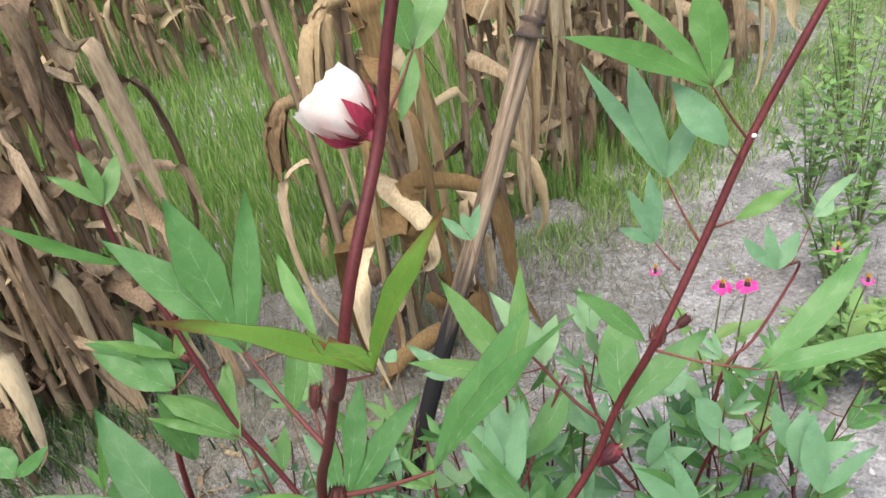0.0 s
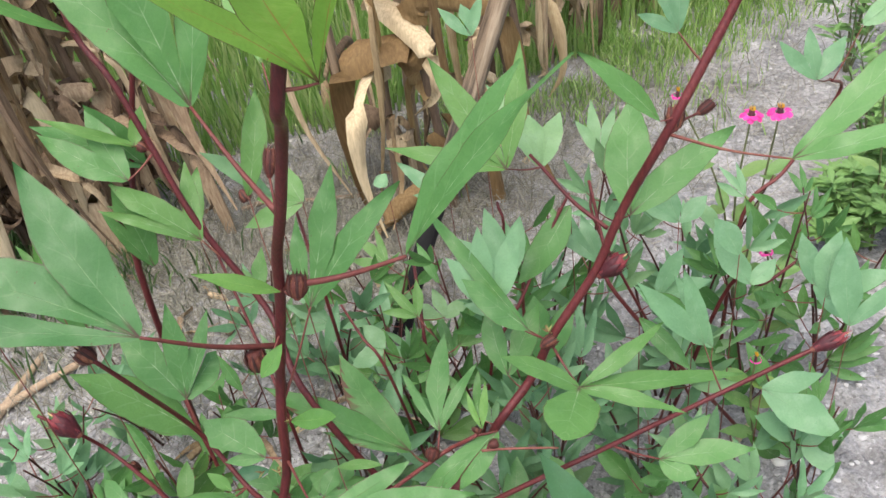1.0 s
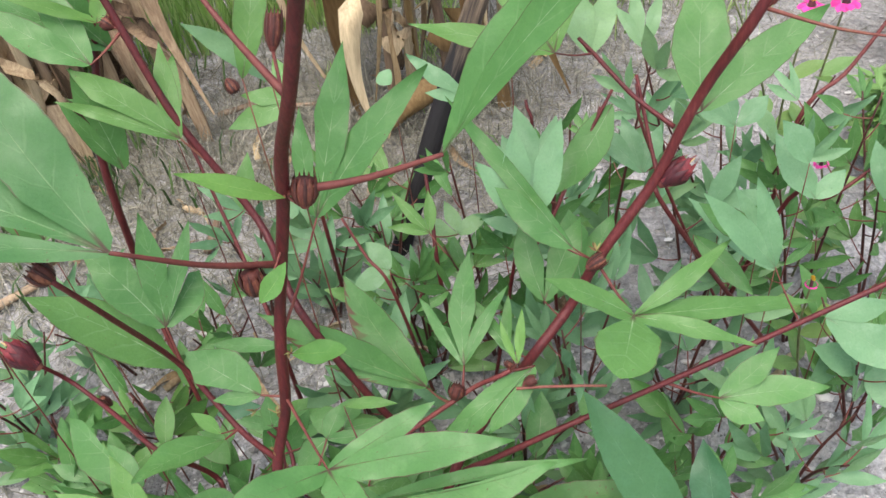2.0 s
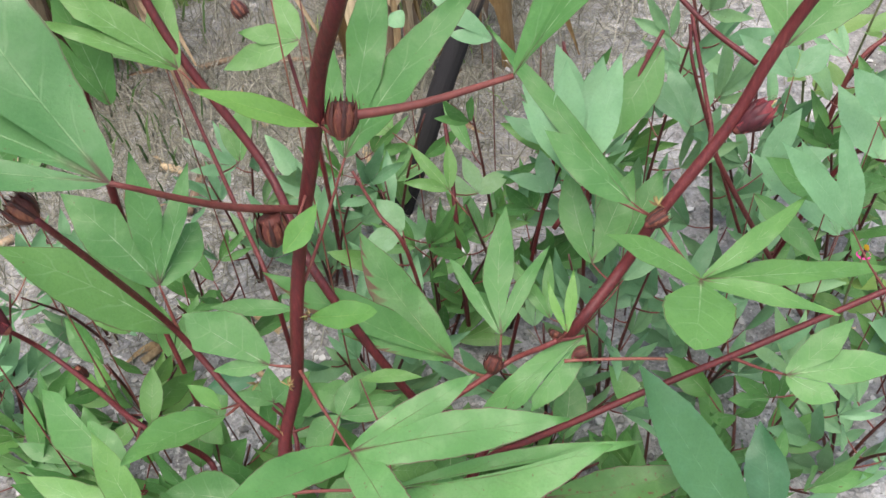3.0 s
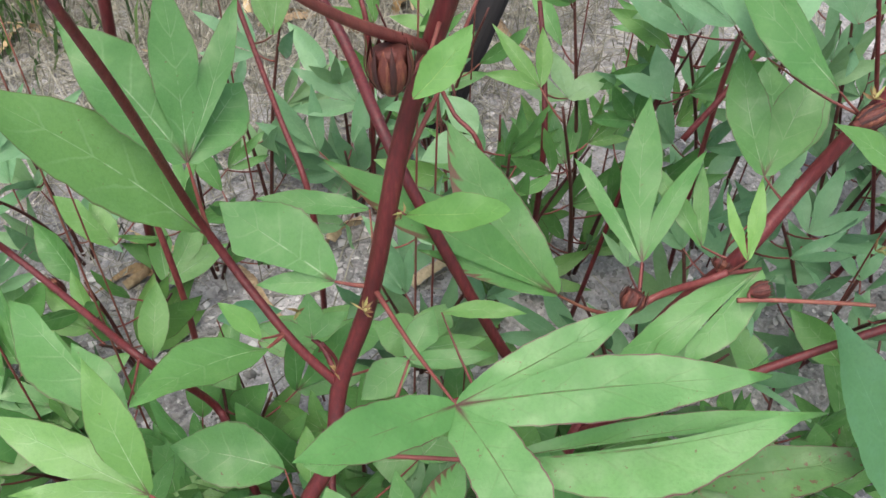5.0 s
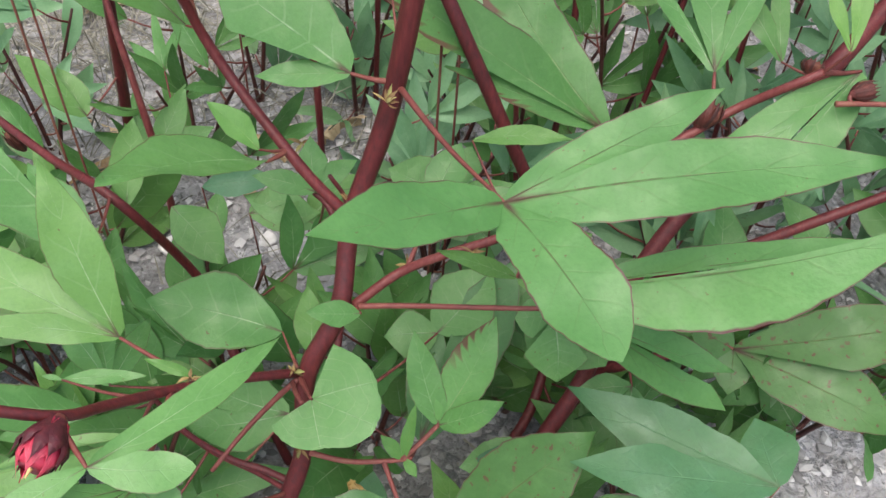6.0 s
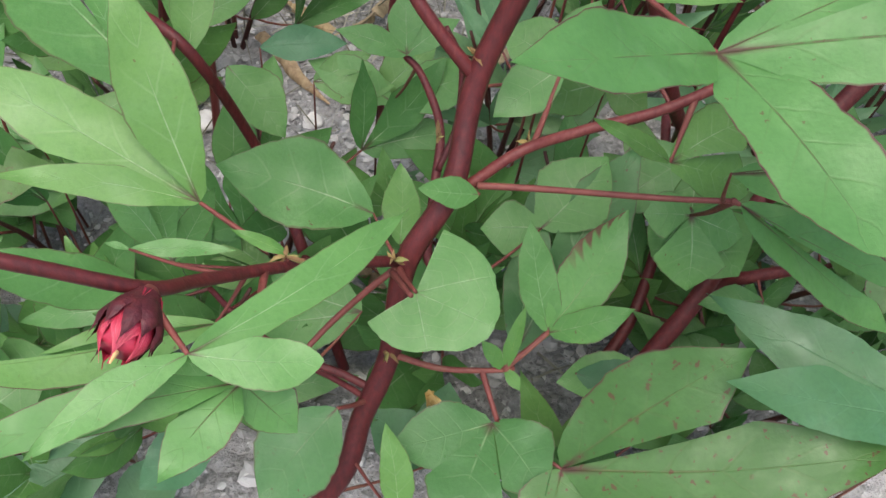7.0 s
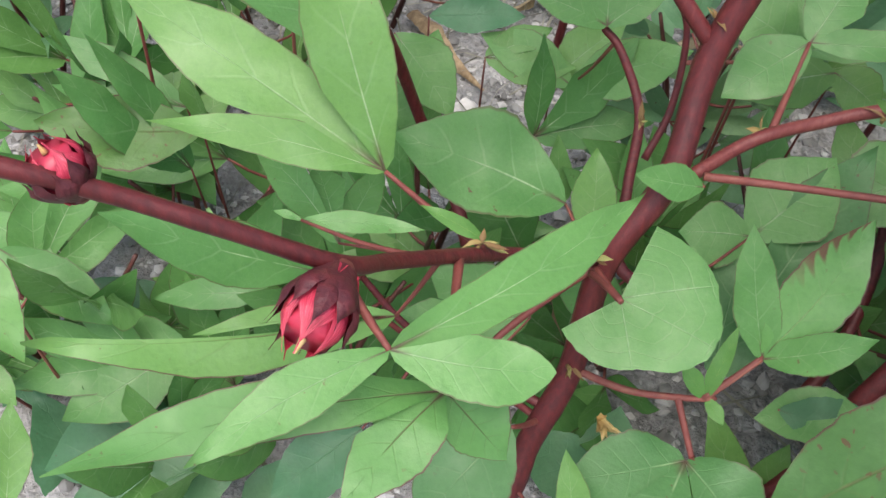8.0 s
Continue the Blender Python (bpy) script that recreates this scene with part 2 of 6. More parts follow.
def island_mat(name, stops, rough=0.6, trans=0.2, scale=12.0):
    """For stuff: every blade or pebble takes its own shade."""
    m, nt = mat_new(name)
    g = nt.nodes.new("ShaderNodeNewGeometry")
    n = noise_n(nt, scale, 3)
    f = math_n(nt, 'ADD', math_n(nt, 'MULTIPLY', g.outputs["Random Per Island"], 0.65), math_n(nt, 'MULTIPLY', n, 0.35))
    finish(nt, ramp(nt, f, stops), rough, n, 0.2, 0.001, trans=trans, spec=0.3)
    return m


SOIL = soil_material()
GRASS = island_mat("meadow_grass", [(0.12, (0.13, 0.25, 0.055)), (0.5, (0.27, 0.44, 0.115)), (0.85, (0.43, 0.52, 0.22)), (0.97, (0.50, 0.45, 0.28))], trans=0.45)
WEED = island_mat("dark_weeds", [(0.15, (0.03, 0.07, 0.02)), (0.6, (0.07, 0.14, 0.04)), (0.9, (0.14, 0.20, 0.07))], trans=0.2)
STRAW = island_mat("straw_litter", [(0.1, (0.095, 0.092, 0.068)), (0.6, (0.225, 0.215, 0.17)), (0.95, (0.43, 0.41, 0.34))], 0.8, 0.1)
PEBBLE = island_mat("pebble", [(0.1, (0.11, 0.106, 0.10)), (0.5, (0.29, 0.283, 0.275)), (0.85, (0.49, 0.48, 0.465)), (0.99, (0.70, 0.68, 0.65))], 0.9, 0.0, 90.0)


# ---------------------------------------------------------------- building helpers
def part(name, bm, material, parent=None, label="", smooth=True):
    me = bpy.data.meshes.new(name)
    bm.to_mesh(me)
    bm.free()
    me.materials.append(material)
    if smooth:
        me.polygons.foreach_set("use_smooth", [True] * len(me.polygons))
    ob = new(name, me)
    ob.parent = parent
    if label:
        ob["label"] = label
    return ob


def thing(name, at, label, category, group=""):
    ob = new(name)
    ob.location = at
    ob.empty_display_size = 0.05
    return tagged(ob, label, category, group)


def curve_through(points, n):
    """n points on a smooth line through the given ones (Catmull-Rom); each may carry a fourth value."""
    p = [Vector(q) if len(q) < 4 else Vector(q[:4]) for q in points]
    p = [p[0] * 2 - p[1]] + p + [p[-1] * 2 - p[-2]]
    out, spans = [], len(p) - 3
    for i in range(n):
        s = i / (n - 1) * spans
        k = min(int(s), spans - 1)
        t = s - k
        a, b, c, d = p[k:k + 4]
        out.append(0.5 * (2 * b + (c - a) * t + (2 * a - 5 * b + 4 * c - d) * t * t + (3 * b - a - 3 * c + d) * t ** 3))
    return out


def tube(bm, points, r0, r1, sides=8, steps=0, knots=0.0, cap=True):
    """A tapered round stem along the points; knots swells it a little at intervals."""
    n = steps or max(4, (len(points) - 1) * 5 + 1)
    line = [Vector(q[:3]) for q in curve_through(points, n)]
    rings = []
    side = None
    for i, c in enumerate(line):
        d = (line[min(i + 1, n - 1)] - line[max(i - 1, 0)]).normalized()
        if side is None:
            side = d.orthogonal().normalized()
        side = (side - d * side.dot(d)).normalized()
        up = d.cross(side)
        r = r0 + (r1 - r0) * i / (n - 1)
        r *= 1 + knots * (noise.noise(c * 31.0) + (0.9 if i % 5 == 0 else 0))
        rings.append([bm.verts.new(c + (side * math.cos(a) + up * math.sin(a)) * r) for a in (k * math.tau / sides for k in range(sides))])
    for a, b in zip(rings, rings[1:]):
        for k in range(sides):
            bm.faces.new((a[k], a[(k + 1) % sides], b[(k + 1) % sides], b[k]))
    if cap:
        bm.faces.new(rings[0][::-1])
        bm.faces.new(rings[-1])
    return line


def blade(bm, base, tip, normal, width, droop=0.0, fold=0.12, shape=0.42, steps=10, teeth=0.0, curl=0.0, root=0.12, taper=1.2, sides=(9.0, 9.0)):
    """One leaf lobe: lance-shaped, folded a little along its midrib, with a UV along and across it.
    sides are the slopes of the lines at which it grows together with its neighbours (9: none)."""
    uvl = bm.loops.layers.uv.get("UVMap") or bm.loops.layers.uv.new("UVMap")
    base, tip = Vector(base), Vector(tip)
    d = tip - base
    ln = d.length
    d.normalize()
    nr = Vector(normal)
    nr = (nr - d * nr.dot(d))
    nr = nr.normalized() if nr.length > 1e-6 else d.orthogonal().normalized()
    sd = d.cross(nr)
    rows = []
    ph = random.random() * 6
    bow = random.uniform(-0.04, 0.04) * ln
    lop = random.uniform(-0.1, 0.1)
    for i in range(steps + 1):
        u = i / steps
        c = base + d * (ln * u) + nr * (ln * (droop * 4 * u * (1 - u) - curl * u * u))
        c += sd * (bow * math.sin(u * math.pi))
        wav = ln * (0.014 * math.sin(u * 9 + ph) + 0.008 * math.sin(u * 17 + ph * 2.3))
        row = []
        half = []
        for k, slope in enumerate(sides):
            joined = slope < 9
            foot = 0.72 if joined else root
            # narrow or joined foot, widest at shape, pointed tip
            if u < shape:
                w = foot + (1 - foot) * math.sin(u / shape * math.pi / 2)
            else:
                w = math.cos((u - shape) / (1 - shape) * math.pi / 2) ** taper
            w = max(w, 0.015) * width / 2 * (1 + lop * (k * 2 - 1))
            if teeth and 0 < i < steps:
                w *= 1 + teeth * (1 if i % 2 else -1)
            w *= 1 + 0.035 * math.sin(u * 11 + ph * 3 + k) + 0.018 * math.sin(u * 37 + ph + k * 2)
            half.append((min(w, max(u * ln * slope, 0.0002)), w))
        for k in range(5):
            a = (k / 4 - 0.5) * 2
            w, full = half[0 if a < 0 else 1]
            row.append((bm.verts.new(c + sd * (a * w) + nr * (abs(a) * w * fold * 2 - fold * full * u + wav * a * w / full)), u, 0.5 + 0.5 * a * w / full))
        rows.append(row)
    for a, b in zip(rows, rows[1:]):
        for k in range(4):
            q = (a[k], a[k + 1], b[k + 1], b[k])
            f = bm.faces.new([x[0] for x in q])
            for lp, x in zip(f.loops, q):
                lp[uvl].uv = (x[1], x[2])


def palm(bm, base, lobes, normal, **kw):
    """A palmate blade: lobes (tip, width, keywords) that grow together along the lines half-way between them."""
    nr = Vector(normal).normalized()
    for i, (tip, width, own) in enumerate(lobes):
        d = (tip - base).normalized()
        n2 = (nr - d * nr.dot(d)).normalized()
        sd = d.cross(n2)
        lim = [9.0, 9.0]
        for j, (tip2, w2, own2) in enumerate(lobes):
            if j != i:
                e = (tip2 - base).normalized()
                ang = math.atan2(e.dot(sd), e.dot(d))
                if abs(ang) < 2.0:
                    k = 0 if ang < 0 else 1
                    lim[k] = min(lim[k], math.tan(abs(ang) / 2) + 0.015)
        blade(bm, base, tip, normal, width, sides=lim, **{**kw, **own})


def fan(bm, base, ends, normal, bulge=0.05):
    """A kidney-shaped blade: veins fan out from its base to the ends, in order round it, and the rim bows between them."""
    uvl = bm.loops.layers.uv.get("UVMap") or bm.loops.layers.uv.new("UVMap")
    nr = Vector(normal).normalized()
    spokes = []
    for k in range(len(ends) - 1):
        a, b = ends[k] - base, ends[k + 1] - base
        n = 12
        for j in range(n + (k == len(ends) - 2)):
            f = j / n
            g = f * f * (3 - 2 * f)
            d = (a.normalized() * (1 - f) + b.normalized() * f).normalized()
            r = (a.length * (1 - g) + b.length * g) * (1 + 0.004 * (-1) ** j + 0.03 * noise.noise(d * 6 + base * 40))
            spokes.append((d, r, abs(f - round(f)) * 1.1))
    rings = (0.03, 0.15, 0.3, 0.45, 0.6, 0.75, 0.88, 0.965, 1.0)
    rows = []
    for d, r, off in spokes:
        row = []
        for q in rings:
            lift = r * (bulge * math.sin(q * 2.6) - 0.05 * off * q + 0.035 * noise.noise((base + d * r * q) * 38.0))
            row.append((bm.verts.new(base + d * (r * q) + nr * lift), q * 0.9, 1.0 if q == 1.0 else 0.5 + 0.5 * off * 0.8))
        rows.append(row)
    for a, b in zip(rows, rows[1:]):
        for i in range(len(rings) - 1):
            q = (a[i], a[i + 1], b[i + 1], b[i])
            f = bm.faces.new([x[0] for x in q])
            for lp, x in zip(f.loops, q):
                lp[uvl].uv = (x[1], x[2])


STEM_LINES = []


def nearest_on_stem(at):
    """The closest point on any stem built so far, and how far off it is."""
    at = Vector(at)
    return min(((at - c).length, tuple(c)) for c in STEM_LINES)


def leaf(plant, base, tips, stalk=None, mat=None, facing=(0, -0.45, 1), label="", droop=0.03, fold=0.12, name="leaf", stalk_r=0.0, teeth=0.012, kidney=False):
    """A palmate or simple leaf as one part: tips are (x, y, z, width[, shape]); the stalk runs from a node to the base."""
    o = plant.matrix_basis.translation
    b = Vector(base) - o
    bm = bmesh.new()
    many = len(tips) > 1
    lobes = []
    for x, y, z, w, *f in tips:
        own = {"droop": droop + random.uniform(-0.01, 0.01), "shape": f[0] if f else 0.46, "taper": 0.7 if f and f[0] > 0.55 else (1.0 if many else 0.95)}
        lobes.append((Vector((x, y, z)) - o, w, own))
    if kidney:
        fan(bm, b, [q[0] for q in lobes], facing)
    else:
        palm(bm, b, lobes, facing, fold=fold * (0.5 if many else 1), teeth=teeth, steps=26, root=0.2 if many else 0.1)
    ob = part(name, bm, mat or LEAF, plant, label)
    stalk_r = stalk_r or (0.0016 if stalk else 0.0010)
    gap, foot = nearest_on_stem(stalk or base)
    if stalk and gap > 0.05:
        foot = stalk
    if not stalk and gap > 0.085:
        # too far from a branch: a shoot of its own from the soil
        foot = (base[0] + 0.01, base[1] + 0.03, ground_height(base[0], base[1]) - 0.02)
    if gap > 0.004 or stalk:
        a = Vector(foot) - o
        bm = bmesh.new()
        tube(bm, [a, (a + b) / 2 + Vector((0, 0, -0.04 * (a - b).length)), b], stalk_r * 1.15, stalk_r * 0.55, 7, 10)
        part("petiole", bm, TWIG, plant)
    return ob


def stem(plant, points, r0, r1, mat=None, name="stem", knots=0.04, sides=10):
    o = plant.matrix_basis.translation
    bm = bmesh.new()
    line = tube(bm, [Vector(p) - o for p in points], r0, r1, sides, max(8, (len(points) - 1) * 6), knots)
    STEM_LINES.extend(c + o for c in line)
    return part(name, bm, mat or STEM, plant)


# ---------------------------------------------------------------- the ground
def ground_height(x, y):
    h = -0.03 + 0.018 * noise.noise(Vector((x * 1.3, y * 1.3, 0))) + 0.008 * noise.noise(Vector((x * 7, y * 7, 3)))
    if -0.7 < x < 0.95 and -0.25 < y < 0.95:
        h += 0.012 * abs(noise.noise(Vector((x * 20, y * 20, 5)))) + 0.007 * noise.noise(Vector((x * 48, y * 48, 9)))
    return h


def build_ground():
    bm = bmesh.new()
    xs = [-60, -20, -8, -4] + [-2.5 + 0.1 * i for i in range(19)] + [-0.65 + 0.011 * i for i in range(138)] + [0.9 + 0.1 * i for i in range(22)] + [5, 9, 20, 60]
    ys = [-30, -8, -3, -1.5, -0.8, -0.5, -0.3] + [-0.2 + 0.011 * i for i in range(95)] + [0.9 + 0.1 * i for i in range(30)] + [5, 8, 14, 30, 90]
    g = [[bm.verts.new((x, y, ground_height(x, y))) for x in xs] for y in ys]
    for a, b in zip(g, g[1:]):
        for k in range(len(xs) - 1):
            bm.faces.new((a[k], a[k + 1], b[k + 1], b[k]))
    tagged(part("ground", bm, SOIL), "pale grey gravelly garden soil with pebbles", "ground", kind="structure")


build_ground()


def grass_stuff(name, n, spot, h0, h1, mat, label, lean=0.35, wid=0.004, flat=False):
    verts, faces = [], []
    rnd = random.Random(name)
    for _ in range(n):
        x, y = spot(rnd)
        z = ground_height(x, y)
        a = rnd.random() * math.tau
        h = rnd.uniform(h0, h1)
        le = (rnd.uniform(0.75, 1.0) if flat else rnd.uniform(0.05, lean)) * h
        up = h * (rnd.uniform(0.0, 0.12) if flat else 1)
        dx, dy = math.cos(a) * le, math.sin(a) * le
        b = rnd.random() * math.tau
        sx, sy = math.cos(b) * wid / 2, math.sin(b) * wid / 2
        i = len(verts)
        verts += [(x - sx, y - sy, z), (x + sx, y + sy, z), (x + dx * 0.4 - sx * 0.8, y + dy * 0.4 - sy * 0.8, z + up * 0.6 + 0.004),
                  (x + dx * 0.4 + sx * 0.8, y + dy * 0.4 + sy * 0.8, z + up * 0.6 + 0.004), (x + dx, y + dy, z + up + 0.002)]
        faces += [(i, i + 1, i + 3, i + 2), (i + 2, i + 3, i + 4)]
    me = bpy.data.meshes.new(name)
    me.from_pydata(verts, [], faces)
    me.materials.append(mat)
    return tagged(new(name, me), label, "grass", kind="stuff")


def row_line(x):
    """The y of the front corn row at x."""
    return 1.12 + 0.16 * max(0, x + 0.6) + 0.12 * max(0, x) ** 2


def lush(r):
    while True:
        x = r.gauss(-0.4, 1.25)
        y = row_line(min(x, 2)) + 0.12 + abs(r.gauss(0, 1.7))
        rag = noise.noise(Vector((x * 1.7, y * 1.7, 4)))
        if x < 0.2 + 0.55 * y + 0.4 * rag and r.random() < 0.75 + 0.9 * rag:
            return x, y


def near_row(r):
    while True:
        x = r.gauss(0.4, 0.7)
        c = 0.16 + 0.12 * noise.noise(Vector((x * 5, 2, 0)))
        y = row_line(x) + r.gauss(0.14, abs(c))
        if noise.noise(Vector((x * 6, y * 6, 7))) > 0.22 - 0.45 * x:
            return x, y


def litter(r):
    x = r.gauss(-0.05, 0.5)
    return x, r.gauss(0.93, 0.24) + 0.35 * max(0, x)


grass_stuff("grass", 42000, lush, 0.025, 0.125, GRASS, "lush green grass growing between the corn rows", wid=0.007)
grass_stuff("grass_fringe", 9000, near_row, 0.015, 0.065, GRASS, "short green grass along the corn row", wid=0.0035, lean=0.9)
def shady_weeds(r):
    return r.gauss(-0.85, 0.25), r.gauss(1.0, 0.16)


grass_stuff("weeds", 4000, shady_weeds, 0.02, 0.09, WEED, "short dark green weeds at the foot of the corn", wid=0.005, lean=0.9)
grass_stuff("straw_litter", 15000, litter, 0.03, 0.15, STRAW, "dry straw and dead grass lying on soil", wid=0.0022, flat=True)
grass_stuff("dead_grass", 6000, litter, 0.02, 0.07, STRAW, "tangled grey dead grass at the foot of the corn", wid=0.0018, lean=1.6)


def pebbles(n):
    bm = bmesh.new()
    bmesh.ops.create_icosphere(bm, subdivisions=1, radius=1)
    unit = [v.co.copy() for v in bm.verts]
    tris = [tuple(v.index for v in f.verts) for f in bm.faces]
    bm.free()
    verts, faces = [], []
    rnd = random.Random(5)
    for k in range(n):
        near = k % 5 < 3
        x, y = (rnd.gauss(0.05, 0.38), rnd.gauss(0.22, 0.24)) if near else (rnd.uniform(-0.65, 1.4), rnd.uniform(-0.15, 1.4))
        r = 0.0013 + (0.0040 * rnd.random() ** 4 if near else 0.005 * rnd.random() ** 5)
        z = ground_height(x, y) + r * 0.15
        i = len(verts)
        st = (rnd.uniform(0.7, 1.4), rnd.uniform(0.7, 1.4), rnd.uniform(0.4, 0.8))
        for u in unit:
            q = r * rnd.uniform(0.6, 1.4)
            verts.append((x + u.x * q * st[0], y + u.y * q * st[1], z + u.z * q * st[2]))
        faces += [(a + i, b + i, c + i) for a, b, c in tris]
    me = bpy.data.meshes.new("pebbles")
    me.from_pydata(verts, [], faces)
    me.materials.append(PEBBLE)
    tagged(new("pebbles", me), "small pale pebbles and clods scattered over grey soil", "pebbles", kind="stuff")


pebbles(27000)


# ---------------------------------------------------------------- dry corn
def ribbon(bm, pts, w0, w1, twist, seed):
    """A dry maize leaf: a long creased strip that narrows to its tip."""
    rnd = random.Random(seed)
    line = [Vector(q[:3]) for q in curve_through(pts, 21)]
    rows = []
    a0 = rnd.random() * math.tau
    for i, c in enumerate(line):
        u = i / 20
        d = (line[min(i + 1, 20)] - line[max(i - 1, 0)]).normalized()
        s = d.orthogonal().normalized()
        a = a0 + twist * u + 0.35 * math.sin(u * 5 + seed)
        s = (s * math.cos(a) + d.cross(s) * math.sin(a))
        nn = d.cross(s)
        w = (w0 * (1 - u) + w1 * u) * (1 - 0.85 * max(0, u - 0.6) / 0.4) * (0.88 + 0.16 * rnd.random())
        rows.append([bm.verts.new(c + s * (w * k) + nn * (w * 0.45 * (1 - abs(k) * 2.2) + w * 0.07 * rnd.uniform(-1, 1))) for k in (-0.5, -0.2, 0.15, 0.5)])
    for a, b in zip(rows, rows[1:]):
        for k in range(3):
            bm.faces.new((a[k], a[k + 1], b[k + 1], b[k]))


def corn_plant(seed, height, ear=True, leaves=7, group="dry corn in rows", wide=1.0, ear_at=0.0, ear_turn=0.0, tone=None):
    rnd = random.Random(seed)
    c = thing("corn_stalk", (0, 0, 0), "dead dry maize stalk with withered hanging brown leaves", "corn plant", group)
    bm = bmesh.new()
    bend = [(0, 0, -0.03), (rnd.uniform(-.02, .02), rnd.uniform(-.02, .02), height * 0.4), (rnd.uniform(-.06, .06), rnd.uniform(-.06, .06), height)]
    line = tube(bm, bend, 0.0105, 0.005, 8, 26, 0.06)
    part("stalk", bm, STALK, c)
    for i in range(leaves):
        z = height * (0.14 + 0.78 * i / leaves) + rnd.uniform(-0.05, 0.05)
        p = line[min(int(z / height * 25), 25)]
        a = rnd.random() * math.tau
        o = Vector((math.cos(a), math.sin(a), 0))
        r = rnd.uniform(0.03, 0.17)
        drop = rnd.uniform(0.15, 0.6)
        pts = [p, p + o * 0.03 + Vector((0, 0, 0.03)), p + o * r + Vector((0, 0, -0.02)), p + o * (r * 1.1) + Vector((0, 0, -drop * 0.5)),
               p + o * (r * rnd.uniform(0.5, 1.3)) + Vector((rnd.uniform(-.04, .04), rnd.uniform(-.04, .04), -min(drop, p.z - 0.01)))]
        bm = bmesh.new()
        ribbon(bm, pts, rnd.choice((0.022, 0.032, 0.044, 0.058, 0.075)) * wide, 0.022, rnd.uniform(-3, 3), seed * 17 + i)
        part("dry_leaf", bm, tone or (CORN if rnd.random() < 0.88 else HUSK), c)
    if ear:
        z = ear_at or height * rnd.uniform(0.5, 0.68)
        p = line[int(z / height * 25)]
        a = ear_turn or rnd.random() * math.tau
        o = Vector((math.cos(a), math.sin(a), 0))
        bm = bmesh.new()
        tip = p + o * 0.09 + Vector((0, 0, -0.17))
        tube(bm, [p + o * 0.01, p + o * 0.05 + Vector((0, 0, -0.01)), p + o * 0.075 + Vector((0, 0, -0.07)), tip], 0.017, 0.010, 9, 12, 0.25)
        for k in range(5):
            an = k * 1.26 + seed
            q = Vector((math.cos(an), math.sin(an), 0)) * 0.022
            ribbon(bm, [p + o * 0.04, p + o * 0.075 + q + Vector((0, 0, -0.06)), tip + q * 1.1 + Vector((0, 0, 0.01)), tip + q * 1.8 + Vector((0, 0, -0.05))], 0.04, 0.022, 0.5, seed * 31 + k)
        part("ear_husk", bm, HUSK, c, "papery tan husk round a drooping ear")
    return c


corn_kinds = [corn_plant(3, 1.75, leaves=12), corn_plant(7, 1.6, leaves=10), corn_plant(11, 1.9, leaves=13), corn_plant(19, 1.5, ear=False, leaves=10, wide=1.2), corn_plant(23, 1.8, leaves=12), corn_plant(29, 1.1, ear=False, leaves=11, wide=1.3)]
def plant_corn():
    rnd = random.Random(77)
    # the front row, hill by hill
    hills = [(0.15, 0.99), (0.20, 1.06), (0.34, 1.12),
             (0.50, 1.40), (0.58, 1.5), (0.67, 1.57), (0.75, 1.64), (0.82, 1.75), (0.87, 1.68), (0.92, 1.72), (0.96, 1.8), (1.02, 1.9), (1.08, 1.85), (1.17, 1.87),
             (1.25, 1.98), (1.32, 1.93), (1.39, 2.0), (1.5, 2.2), (-0.6, 1.03), (-0.53, 0.99), (-0.7, 1.2), (-0.49, 1.12), (-0.8, 1.44), (-0.65, 1.36), (-0.57, 1.2), (-0.74, 1.05), (-0.86, 1.2), (-0.95, 1.05), (-0.66, 0.92), (-1.05, 1.3)]
    spots = [(x, y, 1.0) for x, y in hills]
    for k in range(6):
        x = -1.5 - k * 0.25
        while x < 1.2 + 0.35 * k:
            spots.append((x + rnd.uniform(-.05, .05), row_line(min(x, 2)) + 1.75 + 0.5 * k + rnd.uniform(-.1, .1), 1.0))
            x += rnd.uniform(0.09, 0.2) + 0.015 * k
    # a few stragglers in the grassy strip
    spots += [(-1.5, 2.3, 1.0), (-1.2, 1.9, 1.0), (0.75, 2.3, 1.0), (0.95, 2.45, 1.0), (1.2, 2.6, 1.0), (-1.7, 1.6, 1.0), (-2.0, 2.2, 1.0), (0.55, 2.05, 1.0)]
    for i, (x, y, s) in enumerate(spots):
        m = pose(x, y, ground_height(x, y), rnd.uniform(-5, 5), rnd.uniform(-5, 5), rnd.uniform(0, 360))
        k = corn_kinds[i % 6]
        if i < 6:
            k.matrix_basis = m
        else:
            copy_thing(k, m)


plant_corn()


def lone_corn(x, y, seed, height, ear_at, turn, leaves, wide=0.8, tone=None):
    c = corn_plant(seed, height, ear_at > 0, leaves, wide=wide, ear_at=ear_at, ear_turn=turn, tone=tone)
    c.matrix_basis = pose(x, y, ground_height(x, y), 2, -3, 0)


lone_corn(0.06, 1.50, 41, 1.3, 0.62, 3.3, 5)
lone_corn(0.26, 0.95, 51, 1.15, 0.0, 0.0, 9, 1.5, GOLD)
lone_corn(-0.32, 1.13, 52, 1.30, 0.0, 0.0, 16, 1.2, BROWN)
lone_corn(-0.45, 1.04, 53, 1.20, 0.0, 0.0, 15, 1.15, BROWN)
lone_corn(-0.42, 1.12, 54, 1.50, 0.0, 0.0, 17, 1.2, BROWN)
lone_corn(-0.63, 1.05, 55, 1.00, 0.0, 0.0, 13, 1.15, BROWN)
lone_corn(0.07, 1.09, 56, 1.30, 0.0, 0.0, 5, 0.9, BROWN)


